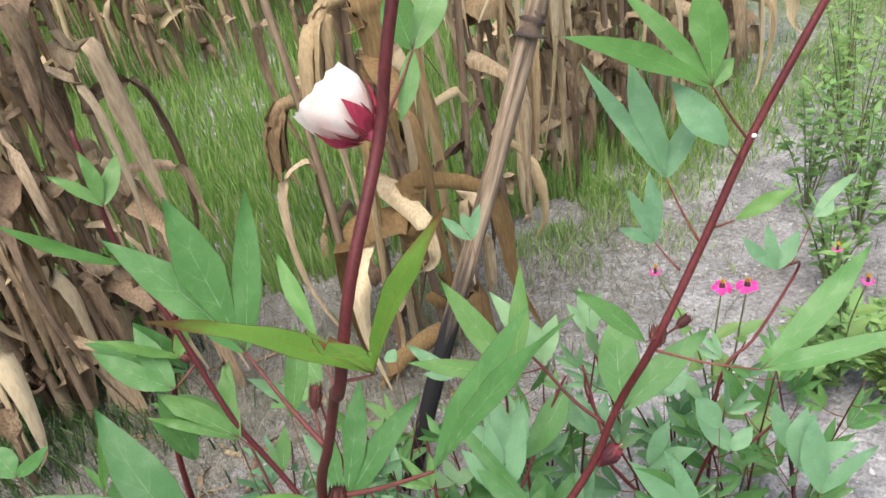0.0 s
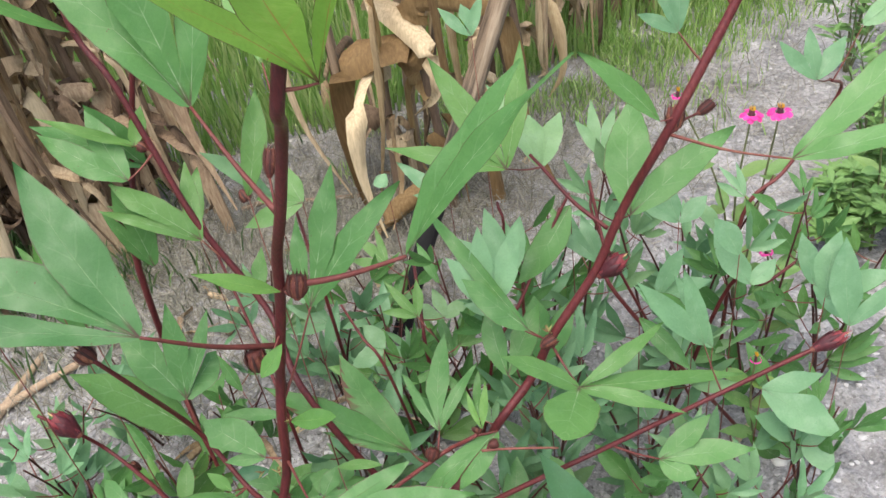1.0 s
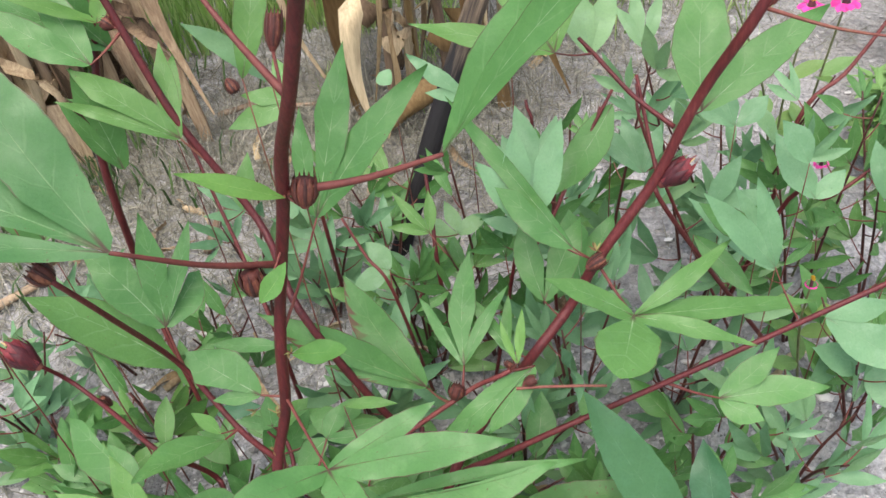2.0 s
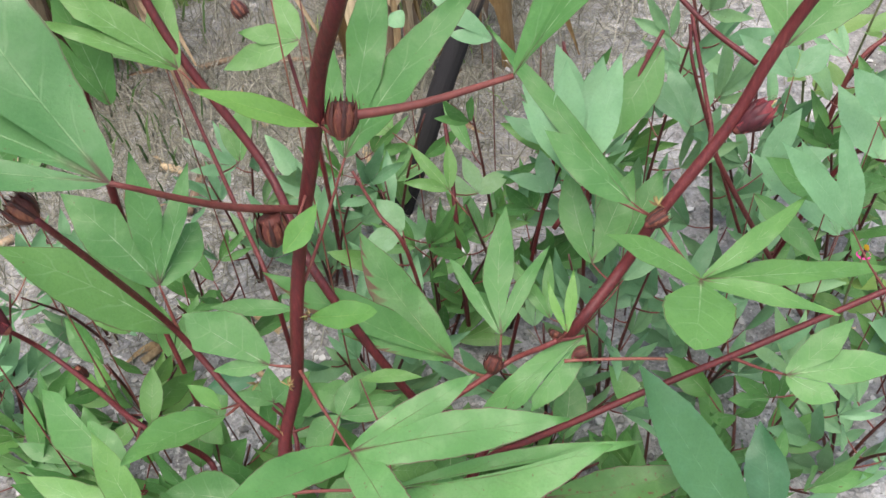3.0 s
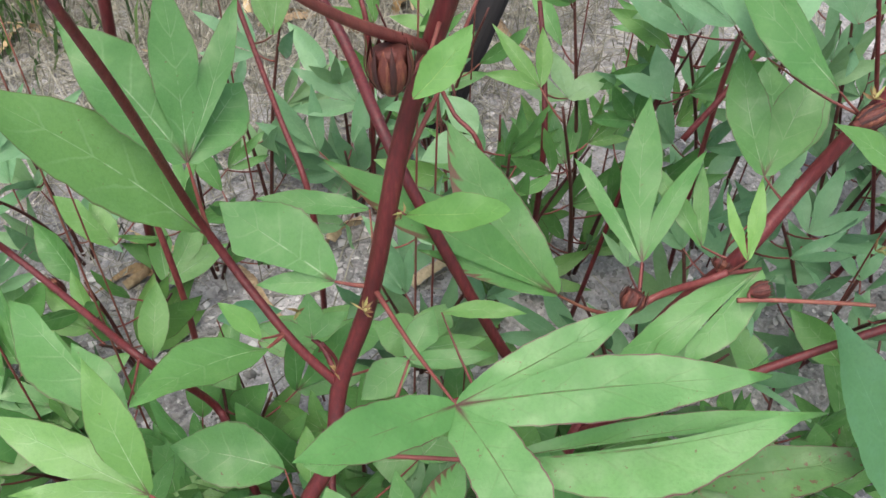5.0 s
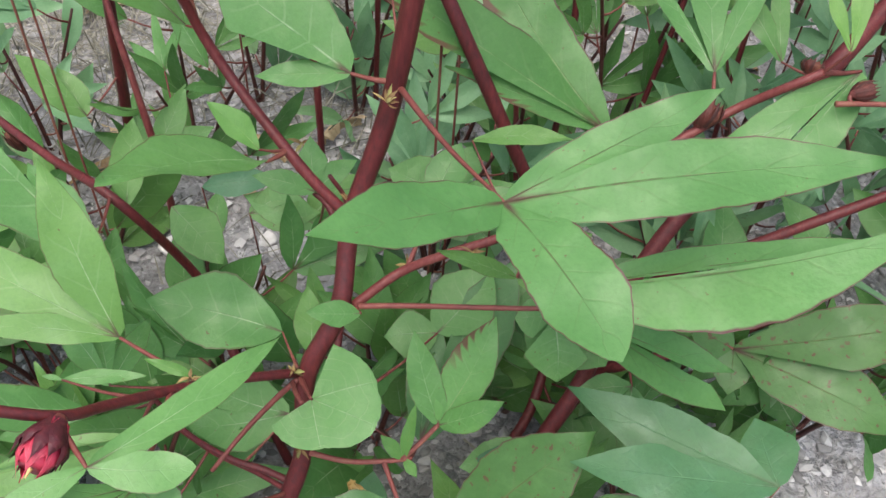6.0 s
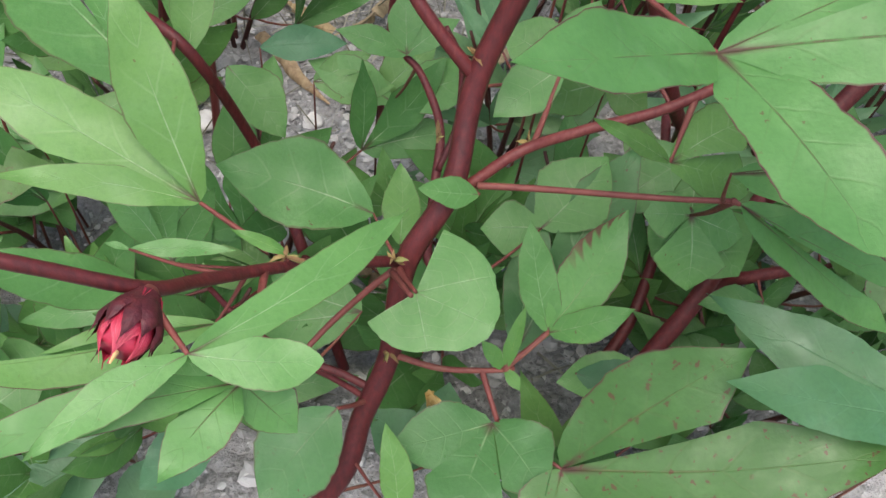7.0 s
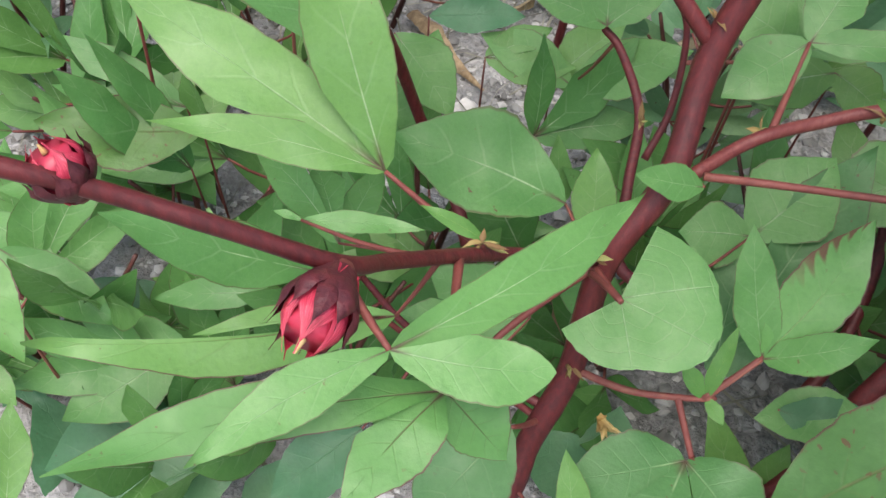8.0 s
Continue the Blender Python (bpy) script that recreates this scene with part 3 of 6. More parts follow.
def far_field(n):
    """Dry corn beyond the near rows, too far off to tell apart."""
    rnd = random.Random(12)
    verts, faces = [], []
    for _ in range(n):
        row = rnd.randint(0, 8)
        x = rnd.uniform(-5.5 - row * 0.6, 2.6 + row * 0.9)
        y = 6.0 + row * 0.8 + 0.12 * x + rnd.gauss(0, 0.12)
        z = rnd.uniform(0.0, 1.35)
        h = rnd.uniform(0.25, 0.65)
        w = rnd.uniform(0.02, 0.05)
        a = rnd.random() * math.tau
        sx, sy = math.cos(a) * w / 2, math.sin(a) * w / 2
        lx, ly = rnd.gauss(0, 0.09), rnd.gauss(0, 0.09)
        i = len(verts)
        for k, (u, q) in enumerate(((0, 0.6), (0.35, 1), (0.7, 0.8), (1, 0.15))):
            bx, by = lx * u + rnd.gauss(0, 0.012), ly * u + rnd.gauss(0, 0.012)
            verts += [(x + bx - sx * q, y + by - sy * q, z + h * u), (x + bx + sx * q, y + by + sy * q, z + h * u)]
        faces += [(i + 2 * k, i + 2 * k + 1, i + 2 * k + 3, i + 2 * k + 2) for k in range(3)]
    me = bpy.data.meshes.new("far_corn")
    me.from_pydata(verts, [], faces)
    me.materials.append(FAR_CORN)
    tagged(new("far_corn", me), "dense rows of dry tan corn across the field", "corn field", kind="stuff")


FAR_CORN = island_mat("far_dry_corn", [(0.1, (0.15, 0.095, 0.055)), (0.5, (0.40, 0.29, 0.155)), (0.95, (0.66, 0.54, 0.34))], 0.8, 0.2, 10.0)
far_field(16000)

# ---------------------------------------------------------------- charred pole
KNOT = streaky("dark_knot", [(0.2, (0.012, 0.010, 0.010)), (0.6, (0.04, 0.03, 0.025)), (0.9, (0.10, 0.07, 0.05))], 60, (1, 1, 1), 0.85)


def build_pole():
    p = thing("pole", (0.126, 0.629, 0.0), "leaning weathered wooden pole, charred black near the ground", "pole")
    axis = Vector((0.349, 0.256, 0.695)).normalized()
    p.rotation_euler = axis.to_track_quat('Z', 'Y').to_euler()
    bm = bmesh.new()
    tube(bm, [(-0.004, 0, -0.1), (0.002, 0.003, 0.2), (-0.003, 0.001, 0.6), (0.004, -0.003, 1.0), (0, 0, 1.6)], 0.0155, 0.0205, 22, 90, 0.03)
    # lengthwise ridges and splits
    for v in bm.verts:
        a = math.atan2(v.co.y, v.co.x)
        k = 1 + 0.05 * noise.noise(Vector((math.cos(a) * 3, math.sin(a) * 3, v.co.z * 1.2)))
        v.co.x *= k
        v.co.y *= k
    m, nt = mat_new("weathered_charred_wood")
    tc = nt.nodes.new("ShaderNodeTexCoord")
    sp = nt.nodes.new("ShaderNodeSeparateXYZ")
    nt.links.new(tc.outputs["Object"], sp.inputs[0])
    g = noise_n(nt, 9, 6, 0.62, stretch=(14, 14, 1))
    wood = ramp(nt, g, [(0.3, (0.050, 0.035, 0.024)), (0.5, (0.185, 0.135, 0.090)), (0.75, (0.36, 0.285, 0.20))])
    edge = math_n(nt, 'ADD', sp.outputs[2], math_n(nt, 'MULTIPLY', g, 0.25))
    col = mixc(nt, ramp_f(nt, edge, 0.56, 0.40), wood, (0.012, 0.011, 0.012))
    finish(nt, col, 0.8, g, 0.6, 0.004, spec=0.3)
    part("pole_shaft", bm, m, p)
    bm = bmesh.new()
    tube(bm, [(0.0, -0.004, 0.83), (0.0, -0.001, 0.85), (0.0, -0.004, 0.87)], 0.0200, 0.0200, 14, 9, 0.5)
    part("knot", bm, KNOT, p, "dark knot ring on the pole")


build_pole()

# ---------------------------------------------------------------- roselle plants
def lobe_streaks(name, stops, rough=0.42, trans=0.12):
    """Fleshy lobes with fine streaks that run from foot to tip."""
    m, nt = mat_new(name)
    uv = nt.nodes.new("ShaderNodeUVMap")
    uv.uv_map = "UVMap"
    a = noise_n(nt, 3.0, 4, 0.6, coord=uv.outputs[0], stretch=(0.7, 7.0, 1.0))
    b = noise_n(nt, 160, 3)
    f = math_n(nt, 'ADD', math_n(nt, 'MULTIPLY', a, 0.8), math_n(nt, 'MULTIPLY', b, 0.2))
    finish(nt, ramp(nt, f, stops), rough, a, 0.35, 0.0012, trans=trans, spec=0.5)
    return m


CALYX_RED = lobe_streaks("red_calyx", [(0.30, (0.11, 0.006, 0.014)), (0.46, (0.32, 0.014, 0.040)), (0.58, (0.50, 0.045, 0.085)), (0.70, (0.68, 0.26, 0.27))])
CALYX_DARK = streaky("dark_calyx_scales", [(0.2, (0.022, 0.006, 0.009)), (0.5, (0.055, 0.010, 0.014)), (0.85, (0.13, 0.022, 0.024))], 60, (6, 6, 1), 0.5, random=0.1)
CALYX_DULL = streaky("dull_red_bud", [(0.2, (0.07, 0.012, 0.016)), (0.5, (0.18, 0.03, 0.035)), (0.85, (0.36, 0.08, 0.08))], 60, (6, 6, 1), 0.55, random=0.2)
CALYX_DRY = streaky("dry_calyx", [(0.2, (0.045, 0.012, 0.010)), (0.5, (0.085, 0.022, 0.016)), (0.85, (0.26, 0.11, 0.055))], 90, (6, 6, 1), 0.6, random=0.2)

CALYX_CHAR = streaky("withered_dark_scale", [(0.2, (0.012, 0.006, 0.006)), (0.5, (0.04, 0.014, 0.012)), (0.85, (0.10, 0.03, 0.022))], 60, (6, 6, 1), 0.65, random=0.2)
CALYX_TIP = streaky("pale_calyx_tip", [(0.2, (0.45, 0.20, 0.08)), (0.5, (0.62, 0.45, 0.20)), (0.85, (0.75, 0.62, 0.32))], 60, (6, 6, 1), 0.55, trans=0.2)


def sepal(bm, o, ax, side, r, ln, lift, tip_out, w):
    """One fleshy pointed lobe of a calyx, a bowed shield that closes over the pod."""
    nr = ax.cross(side)
    uvl = bm.loops.layers.uv.get("UVMap") or bm.loops.layers.uv.new("UVMap")
    shift = side.x * 3.1 + side.z * 1.7
    rows = []
    n = 9
    for i in range(n + 1):
        u = i / n
        rad = r * (0.35 + 0.75 * math.sin(min(1.0, u * 1.15) * math.pi * 0.62)) * (1 - 0.55 * max(0, u - 0.6) / 0.4) + tip_out * r * max(0, u - 0.7)
        c = o + ax * (ln * u) + side * (rad + lift)
        ww = w * math.sin(min(1.0, 0.25 + u * 0.9) * math.pi) ** 0.8 if u < 0.99 else 0.0
        ww = max(ww, w * 0.03)
        rows.append([(bm.verts.new(c + nr * (a * ww) - side * (abs(a) ** 2 * ww * 0.45)), u, a + shift) for a in (-1, -0.5, 0, 0.5, 1)])
    for a, b in zip(rows, rows[1:]):
        for k in range(4):
            q = (a[k], a[k + 1], b[k + 1], b[k])
            f = bm.faces.new([x[0] for x in q])
            for lp, x in zip(f.loops, q):
                lp[uvl].uv = (x[1], x[2])


def cup(bm, o, ax, side, r, ln, w, lift):
    """A lobe of a dried calyx: bulging below, upright and pointed above."""
    nr = ax.cross(side)
    rows = []
    n = 8
    for i in range(n + 1):
        u = i / n
        rad = r * (0.55 + 0.42 * math.sin(min(1.0, u * 2.0) * math.pi / 2)) * (1 - 0.16 * max(0, u - 0.62) / 0.38) + lift
        ww = w * (0.75 + 0.25 * math.sin(u * math.pi)) * (1 if u < 0.6 else max(0.06, 1 - ((u - 0.6) / 0.4) ** 1.3))
        rows.append([bm.verts.new(o + ax * (ln * u) + side * (rad - abs(a) ** 2 * ww * 0.35) + nr * (a * ww)) for a in (-1, -0.5, 0, 0.5, 1)])
    for a, b in zip(rows, rows[1:]):
        for k in range(4):
            bm.faces.new((a[k], a[k + 1], b[k + 1], b[k]))


def calyx(plant, base, tip, width, state):
    """A roselle calyx: five tall lobes round the pod and a ring of narrow dark scales below."""
    o = Vector(base) - plant.matrix_basis.translation
    ax = Vector(tip) - Vector(base)
    ln = ax.length
    ax.normalize()
    s0 = ax.orthogonal().normalized()
    r = width / 2
    ring = [(s0 * math.cos(k * math.tau / 5) + ax.cross(s0) * math.sin(k * math.tau / 5)) for k in range(5)]
    bm = bmesh.new()
    tube(bm, [o + ax * ln * 0.2, o + ax * ln * 0.4, o + ax * ln * 0.75], r * 0.5, r * 0.7, 10, 6)
    tone, dark = {"dry": CALYX_DRY, "bud": CALYX_DULL}.get(state, CALYX_RED), CALYX_DARK
    cal = part("calyx", bm, tone, plant, {"dry": "small dried brown-red calyx", "ripe": "plump ripe red calyx", "bud": "slender dull red flower bud", "half": "opening red calyx with pale rims"}[state])
    if state == "dry":
        # an open cup of tan-streaked lobes, fringed by upright dark points
        for k in range(16):
            an = k * math.tau / 16
            sd = s0 * math.cos(an) + ax.cross(s0) * math.sin(an)
            bm = bmesh.new()
            cup(bm, o, ax, sd, r, ln * (0.86 if k % 2 else 0.95), r * (0.27 if k % 2 else 0.13), 0.0 if k % 2 else r * 0.07)
            part("sepal" if k % 2 else "scale", bm, CALYX_DRY if k % 2 else CALYX_CHAR, cal)
    else:
        for k, sd in enumerate(ring):
            bm = bmesh.new()
            sepal(bm, o, ax, sd, r * 0.84, ln, 0.0, -0.35, r * 0.72)
            part("sepal", bm, tone, cal)
            s2 = (sd + ring[(k + 1) % 5]).normalized()
            for da, wd in ((0.0, 0.44), (0.63, 0.38)):
                s3 = (s2 + ax.cross(s2) * da).normalized()
                bm = bmesh.new()
                sepal(bm, o, ax, s3, r * 0.97, ln * (0.88 if da else 0.74), r * 0.10, 1.9, r * wd)
                part("scale", bm, dark, cal)
        bm = bmesh.new()
        tube(bm, [o - ax * ln * 0.03, o + ax * ln * 0.10, o + ax * ln * 0.24, o + ax * ln * 0.36], r * 0.45, r * 1.02, 12, 9, 0.03, cap=False)
        part("collar", bm, dark, cal, "dark maroon collar of the calyx")
        bm = bmesh.new()
        tube(bm, [o + ax * ln * 0.78, o + ax * ln * 0.86, o + ax * ln * 0.94], r * 0.11, r * 0.03, 7, 5)
        part("tip", bm, CALYX_TIP, cal, "pale yellow tip of the calyx")
    bm = bmesh.new()
    tube(bm, [o - ax * ln * 0.12, o - ax * ln * 0.04, o + ax * ln * 0.05], r * 0.25, r * 0.55, 8, 6)
    gap, foot = nearest_on_stem(base)
    if 0.004 < gap < 0.06:
        a = Vector(foot) - plant.matrix_basis.translation
        tube(bm, [a, (a + o) / 2 - ax * ln * 0.1, o - ax * ln * 0.08], 0.0013, 0.0013, 7, 8)
    part("calyx_stalk", bm, TWIG, cal)


STIPULE = island_mat("dry_stipule", [(0.1, (0.14, 0.075, 0.035)), (0.6, (0.30, 0.23, 0.09)), (0.95, (0.26, 0.34, 0.11))], 0.7, 0.2, 60.0)


def node_bud(plant, at):
    """A ruff of tiny dried stipules and a bud where a leaf stalk leaves the stem."""
    rnd = random.Random(str(at))
    o = Vector(at) - plant.matrix_basis.translation
    bm = bmesh.new()
    for k in range(7):
        a = rnd.random() * math.tau
        d = Vector((math.cos(a), math.sin(a) - 0.4, rnd.uniform(-0.2, 1.3))).normalized()
        blade(bm, o, o + d * rnd.uniform(0.004, 0.011), (rnd.uniform(-1, 1), -0.5, 1), rnd.uniform(0.0012, 0.0028), rnd.uniform(-.2, .3), 0.25, steps=5, root=0.5)
    part("stipule", bm, STIPULE, plant, "tiny dried yellow-brown stipule")



def scar(plant, at, r):
    """A small white scale spot on the bark."""
    bm = bmesh.new()
    bmesh.ops.create_icosphere(bm, subdivisions=2, radius=r)
    o = Vector(at) - plant.matrix_basis.translation
    for v in bm.verts:
        v.co = o + Vector((v.co.x, v.co.y * 0.6, v.co.z * 0.8))
    part("white_spot", bm, SPOT, plant, "small white scale spot on bark")


SPOT = island_mat("white_scale", [(0.1, (0.55, 0.52, 0.50)), (0.9, (0.85, 0.83, 0.80))], 0.7, 0.0, 300.0)

main = thing("roselle_plant", (-0.115, -0.005, 0), "tall roselle plant, dark red stems, green lobed leaves, red calyces", "plant", "roselle plants")
stem(main, [(-0.155, -0.035, -0.060), (-0.110, -0.027, 0.035), (-0.098, -0.010, 0.070), (-0.084, 0.007, 0.103), (-0.078, 0.026, 0.154), (-0.057, 0.043, 0.190), (-0.047, 0.070, 0.232), (-0.026, 0.083, 0.294), (-0.013, 0.082, 0.377), (-0.001, 0.090, 0.436), (0.024, 0.078, 0.545), (0.036, 0.063, 0.611), (0.055, 0.032, 0.680), (0.079, -0.008, 0.781), (0.089, -0.069, 0.837), (0.117, -0.049, 0.925), (0.161, 0.005, 1.010), (0.179, 0.021, 1.070), (0.199, 0.035, 1.130), (0.215, 0.044, 1.181)], 0.0059, 0.0050, STEM, "stem")
stem(main, [(-0.082, 0.026, 0.157), (-0.129, -0.001, 0.192), (-0.167, -0.035, 0.229), (-0.183, -0.055, 0.252), (-0.211, -0.061, 0.272), (-0.235, -0.063, 0.285), (-0.256, -0.067, 0.297), (-0.282, -0.066, 0.305)], 0.0028, 0.0023, STEM, "branch")
stem(main, [(-0.047, 0.070, 0.232), (-0.077, 0.090, 0.264), (-0.122, 0.135, 0.325), (-0.133, 0.061, 0.477), (-0.143, 0.021, 0.563)], 0.0033, 0.0022, STEM, "branch")
stem(main, [(-0.049, 0.043, 0.191), (-0.022, 0.057, 0.199), (0.004, 0.052, 0.217), (0.047, 0.051, 0.235), (0.127, 0.059, 0.283), (0.158, 0.066, 0.296), (0.180, 0.056, 0.318), (0.192, 0.055, 0.325)], 0.0028, 0.0023, STEM, "branch")
stem(main, [(-0.047, 0.037, 0.197), (-0.018, 0.032, 0.199), (0.036, 0.016, 0.208), (0.063, 0.007, 0.215)], 0.0017, 0.0013, TWIG, "petiole")
stem(main, [(-0.082, 0.024, 0.155), (-0.097, 0.019, 0.143), (-0.117, 0.010, 0.126), (-0.136, -0.004, 0.112)], 0.0018, 0.0013, TWIG, "petiole")
stem(main, [(-0.081, 0.005, 0.106), (-0.059, -0.001, 0.101), (-0.037, -0.004, 0.101), (-0.021, -0.005, 0.102)], 0.0018, 0.0014, TWIG, "petiole")
stem(main, [(-0.037, -0.004, 0.101), (-0.034, -0.013, 0.094), (-0.030, -0.025, 0.085)], 0.0017, 0.0013, TWIG, "petiole")
stem(main, [(-0.093, 0.000, 0.084), (-0.109, 0.010, 0.085), (-0.128, 0.020, 0.085), (-0.154, 0.045, 0.079), (-0.175, 0.075, 0.076)], 0.0023, 0.0017, STEM, "branch")
stem(main, [(-0.094, -0.004, 0.079), (-0.112, 0.014, 0.074), (-0.140, 0.040, 0.062), (-0.170, 0.075, 0.050)], 0.0018, 0.0014, STEM, "branch")
stem(main, [(-0.040, 0.038, 0.120), (-0.058, 0.056, 0.117), (-0.052, 0.092, 0.132), (-0.046, 0.123, 0.150), (-0.054, 0.151, 0.164), (-0.063, 0.160, 0.171)], 0.0030, 0.0020, STEM, "branch")
stem(main, [(-0.057, 0.073, 0.169), (-0.048, 0.086, 0.188), (-0.047, 0.100, 0.216), (-0.056, 0.105, 0.234)], 0.0017, 0.0013, STEM, "branch")
leaf(main, (-0.170, 0.018, 0.212), [(-0.264, 0.067, 0.247, 0.031), (-0.198, 0.071, 0.289, 0.028, .45), (-0.249, 0.019, 0.230, 0.015, .4)], (-0.131, 0.002, 0.194), LEAF, (-0.02, -0.55, 0.93))
leaf(main, (-0.170, -0.081, 0.251), [(-0.127, -0.084, 0.247, 0.018, .6), (-0.217, -0.111, 0.245, 0.014), (-0.089, -0.010, 0.236, 0.016)], (-0.182, -0.058, 0.252), LEAF, (-0.03, -0.44, 1.02))
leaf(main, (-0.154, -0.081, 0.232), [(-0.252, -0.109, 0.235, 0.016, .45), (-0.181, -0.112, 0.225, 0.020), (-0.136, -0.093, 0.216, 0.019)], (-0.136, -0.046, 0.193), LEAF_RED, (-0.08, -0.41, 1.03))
leaf(main, (-0.090, 0.059, 0.154), [(-0.166, 0.076, 0.174, 0.045)], None, LEAF, (-0.17, -0.52, 0.93))
leaf(main, (-0.074, 0.061, 0.126), [(-0.073, 0.090, 0.158, 0.020)], None, LEAF, (-0.19, -0.50, 0.95))
leaf(main, (-0.046, 0.035, 0.193), [(-0.076, 0.032, 0.202, 0.015)], (-0.048, 0.040, 0.191), LEAF, (-0.28, -0.52, 0.89))
leaf(main, (-0.077, 0.002, 0.164), [(-0.100, -0.008, 0.156, 0.04), (-0.074, -0.024, 0.154, 0.04), (-0.043, -0.019, 0.162, 0.04), (-0.041, 0.003, 0.172, 0.04), (-0.062, 0.027, 0.178, 0.04)], (-0.083, 0.022, 0.155), LEAF, (-0.18, -0.44, 1.00), kidney=True)
leaf(main, (0.002, 0.093, 0.220), [(-0.033, 0.077, 0.202, 0.026), (0.061, 0.084, 0.229, 0.014), (0.023, 0.119, 0.240, 0.024)], (-0.016, 0.062, 0.198), LEAF, (-0.20, -0.50, 0.84))
leaf(main, (-0.033, -0.026, 0.085), [(-0.087, -0.035, 0.083, 0.037), (-0.065, -0.084, 0.080, 0.046), (-0.015, -0.070, 0.089, 0.041)], None, LEAF_DIM, (-0.27, -0.34, 1.02))
leaf(main, (-0.084, -0.064, 0.062), [(-0.090, -0.031, 0.103, 0.017)], None, LEAF, (-0.18, -0.28, 1.08))
leaf(main, (-0.005, -0.058, 0.093), [(0.070, -0.046, 0.175, 0.053), (0.139, -0.092, 0.154, 0.048), (-0.021, -0.099, 0.079, 0.037)], (-0.017, -0.022, 0.049), LEAF_OLD, (-0.23, -0.32, 1.05))
leaf(main, (0.070, 0.040, 0.167), [(0.070, 0.015, 0.136, 0.040, .5), (0.101, 0.034, 0.155, 0.026, .5), (0.048, 0.047, 0.161, 0.026, .5)], (0.063, 0.007, 0.213), LEAF, (-0.16, -0.50, 0.84))
leaf(main, (0.039, 0.030, 0.217), [(0.083, 0.026, 0.200, 0.028, .6), (0.086, 0.050, 0.226, 0.028, .55), (-0.009, 0.022, 0.253, 0.010)], (0.047, 0.051, 0.235), LEAF, (-0.20, -0.55, 0.80))
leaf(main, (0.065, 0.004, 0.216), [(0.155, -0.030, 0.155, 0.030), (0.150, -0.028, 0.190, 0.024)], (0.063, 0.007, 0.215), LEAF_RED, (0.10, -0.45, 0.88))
leaf(main, (0.177, 0.013, 0.154), [(0.312, -0.016, 0.206, 0.038), (0.265, -0.055, 0.142, 0.042), (0.150, 0.027, 0.167, 0.026), (0.170, -0.008, 0.137, 0.022)], (0.143, 0.031, 0.169), LEAF_OLD, (-0.29, -0.40, 0.98))
leaf(main, (-0.003, 0.005, 0.119), [(-0.014, 0.042, 0.165, 0.021), (0.032, -0.005, 0.151, 0.018)], (-0.025, 0.000, 0.094), LEAF, (-0.17, -0.42, 1.01))
leaf(main, (-0.003, 0.006, 0.120), [(0.034, 0.039, 0.174, 0.030)], (-0.025, 0.000, 0.094), LEAF_TIP, (-0.17, -0.42, 1.01), label="leaf scorched brown-red along one margin")
leaf(main, (-0.011, 0.018, 0.083), [(0.067, 0.105, 0.153, 0.046, .5), (0.011, 0.080, 0.125, 0.026)], None, LEAF_DIM, (-0.20, -0.50, 0.84))
leaf(main, (-0.025, -0.005, 0.102), [(-0.038, 0.005, 0.116, 0.009), (-0.016, 0.013, 0.133, 0.008), (-0.019, -0.017, 0.100, 0.007)], None, LEAF_YOUNG, (-0.29, -0.38, 0.99))
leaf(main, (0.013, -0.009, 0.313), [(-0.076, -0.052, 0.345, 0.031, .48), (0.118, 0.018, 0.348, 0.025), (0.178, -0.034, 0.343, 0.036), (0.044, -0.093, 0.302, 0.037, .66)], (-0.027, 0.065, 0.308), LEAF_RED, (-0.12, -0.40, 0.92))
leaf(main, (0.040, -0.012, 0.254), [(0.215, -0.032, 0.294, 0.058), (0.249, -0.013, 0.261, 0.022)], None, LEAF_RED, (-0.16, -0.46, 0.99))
leaf(main, (-0.045, 0.085, 0.318), [(-0.108, 0.120, 0.358, 0.050), (-0.092, 0.091, 0.315, 0.015)], (-0.030, 0.060, 0.318), LEAF, (-0.02, -0.60, 0.88))
leaf(main, (-0.090, 0.075, 0.273), [(-0.158, 0.004, 0.329, 0.036)], (-0.077, 0.082, 0.270), LEAF, (-0.10, -0.20, 1.00))
leaf(main, (-0.093, 0.079, 0.278), [(-0.117, 0.093, 0.300, 0.014)], None, LEAF_YOUNG, (0.05, -0.56, 0.91))
leaf(main, (-0.126, 0.152, 0.363), [(-0.191, 0.206, 0.432, 0.048), (-0.130, 0.218, 0.455, 0.029), (-0.087, 0.219, 0.435, 0.021), (-0.091, 0.206, 0.380, 0.043, .55)], (-0.122, 0.135, 0.325), LEAF, (0.12, -0.55, 0.91))
leaf(main, (-0.126, 0.145, 0.311), [(-0.241, 0.163, 0.423, 0.050)], None, LEAF, (0.12, -0.52, 0.94))
leaf(main, (-0.003, 0.079, 0.375), [(0.049, 0.052, 0.399, 0.022, .6)], None, LEAF_YOUNG, (-0.01, -0.52, 0.96))
leaf(main, (-0.019, 0.127, 0.335), [(-0.088, 0.135, 0.345, 0.016)], None, LEAF, (0.01, -0.53, 0.95))
leaf(main, (0.113, 0.121, 0.239), [(-0.044, 0.176, 0.336, 0.039, .45), (0.046, 0.222, 0.323, 0.046, .45), (0.014, 0.140, 0.280, 0.018)], (0.131, 0.063, 0.280), LEAF_TIP, (-0.22, -0.55, 0.89))
leaf(main, (0.026, 0.106, 0.252), [(0.081, 0.090, 0.261, 0.013)], None, LEAF, (-0.04, -0.47, 0.99))
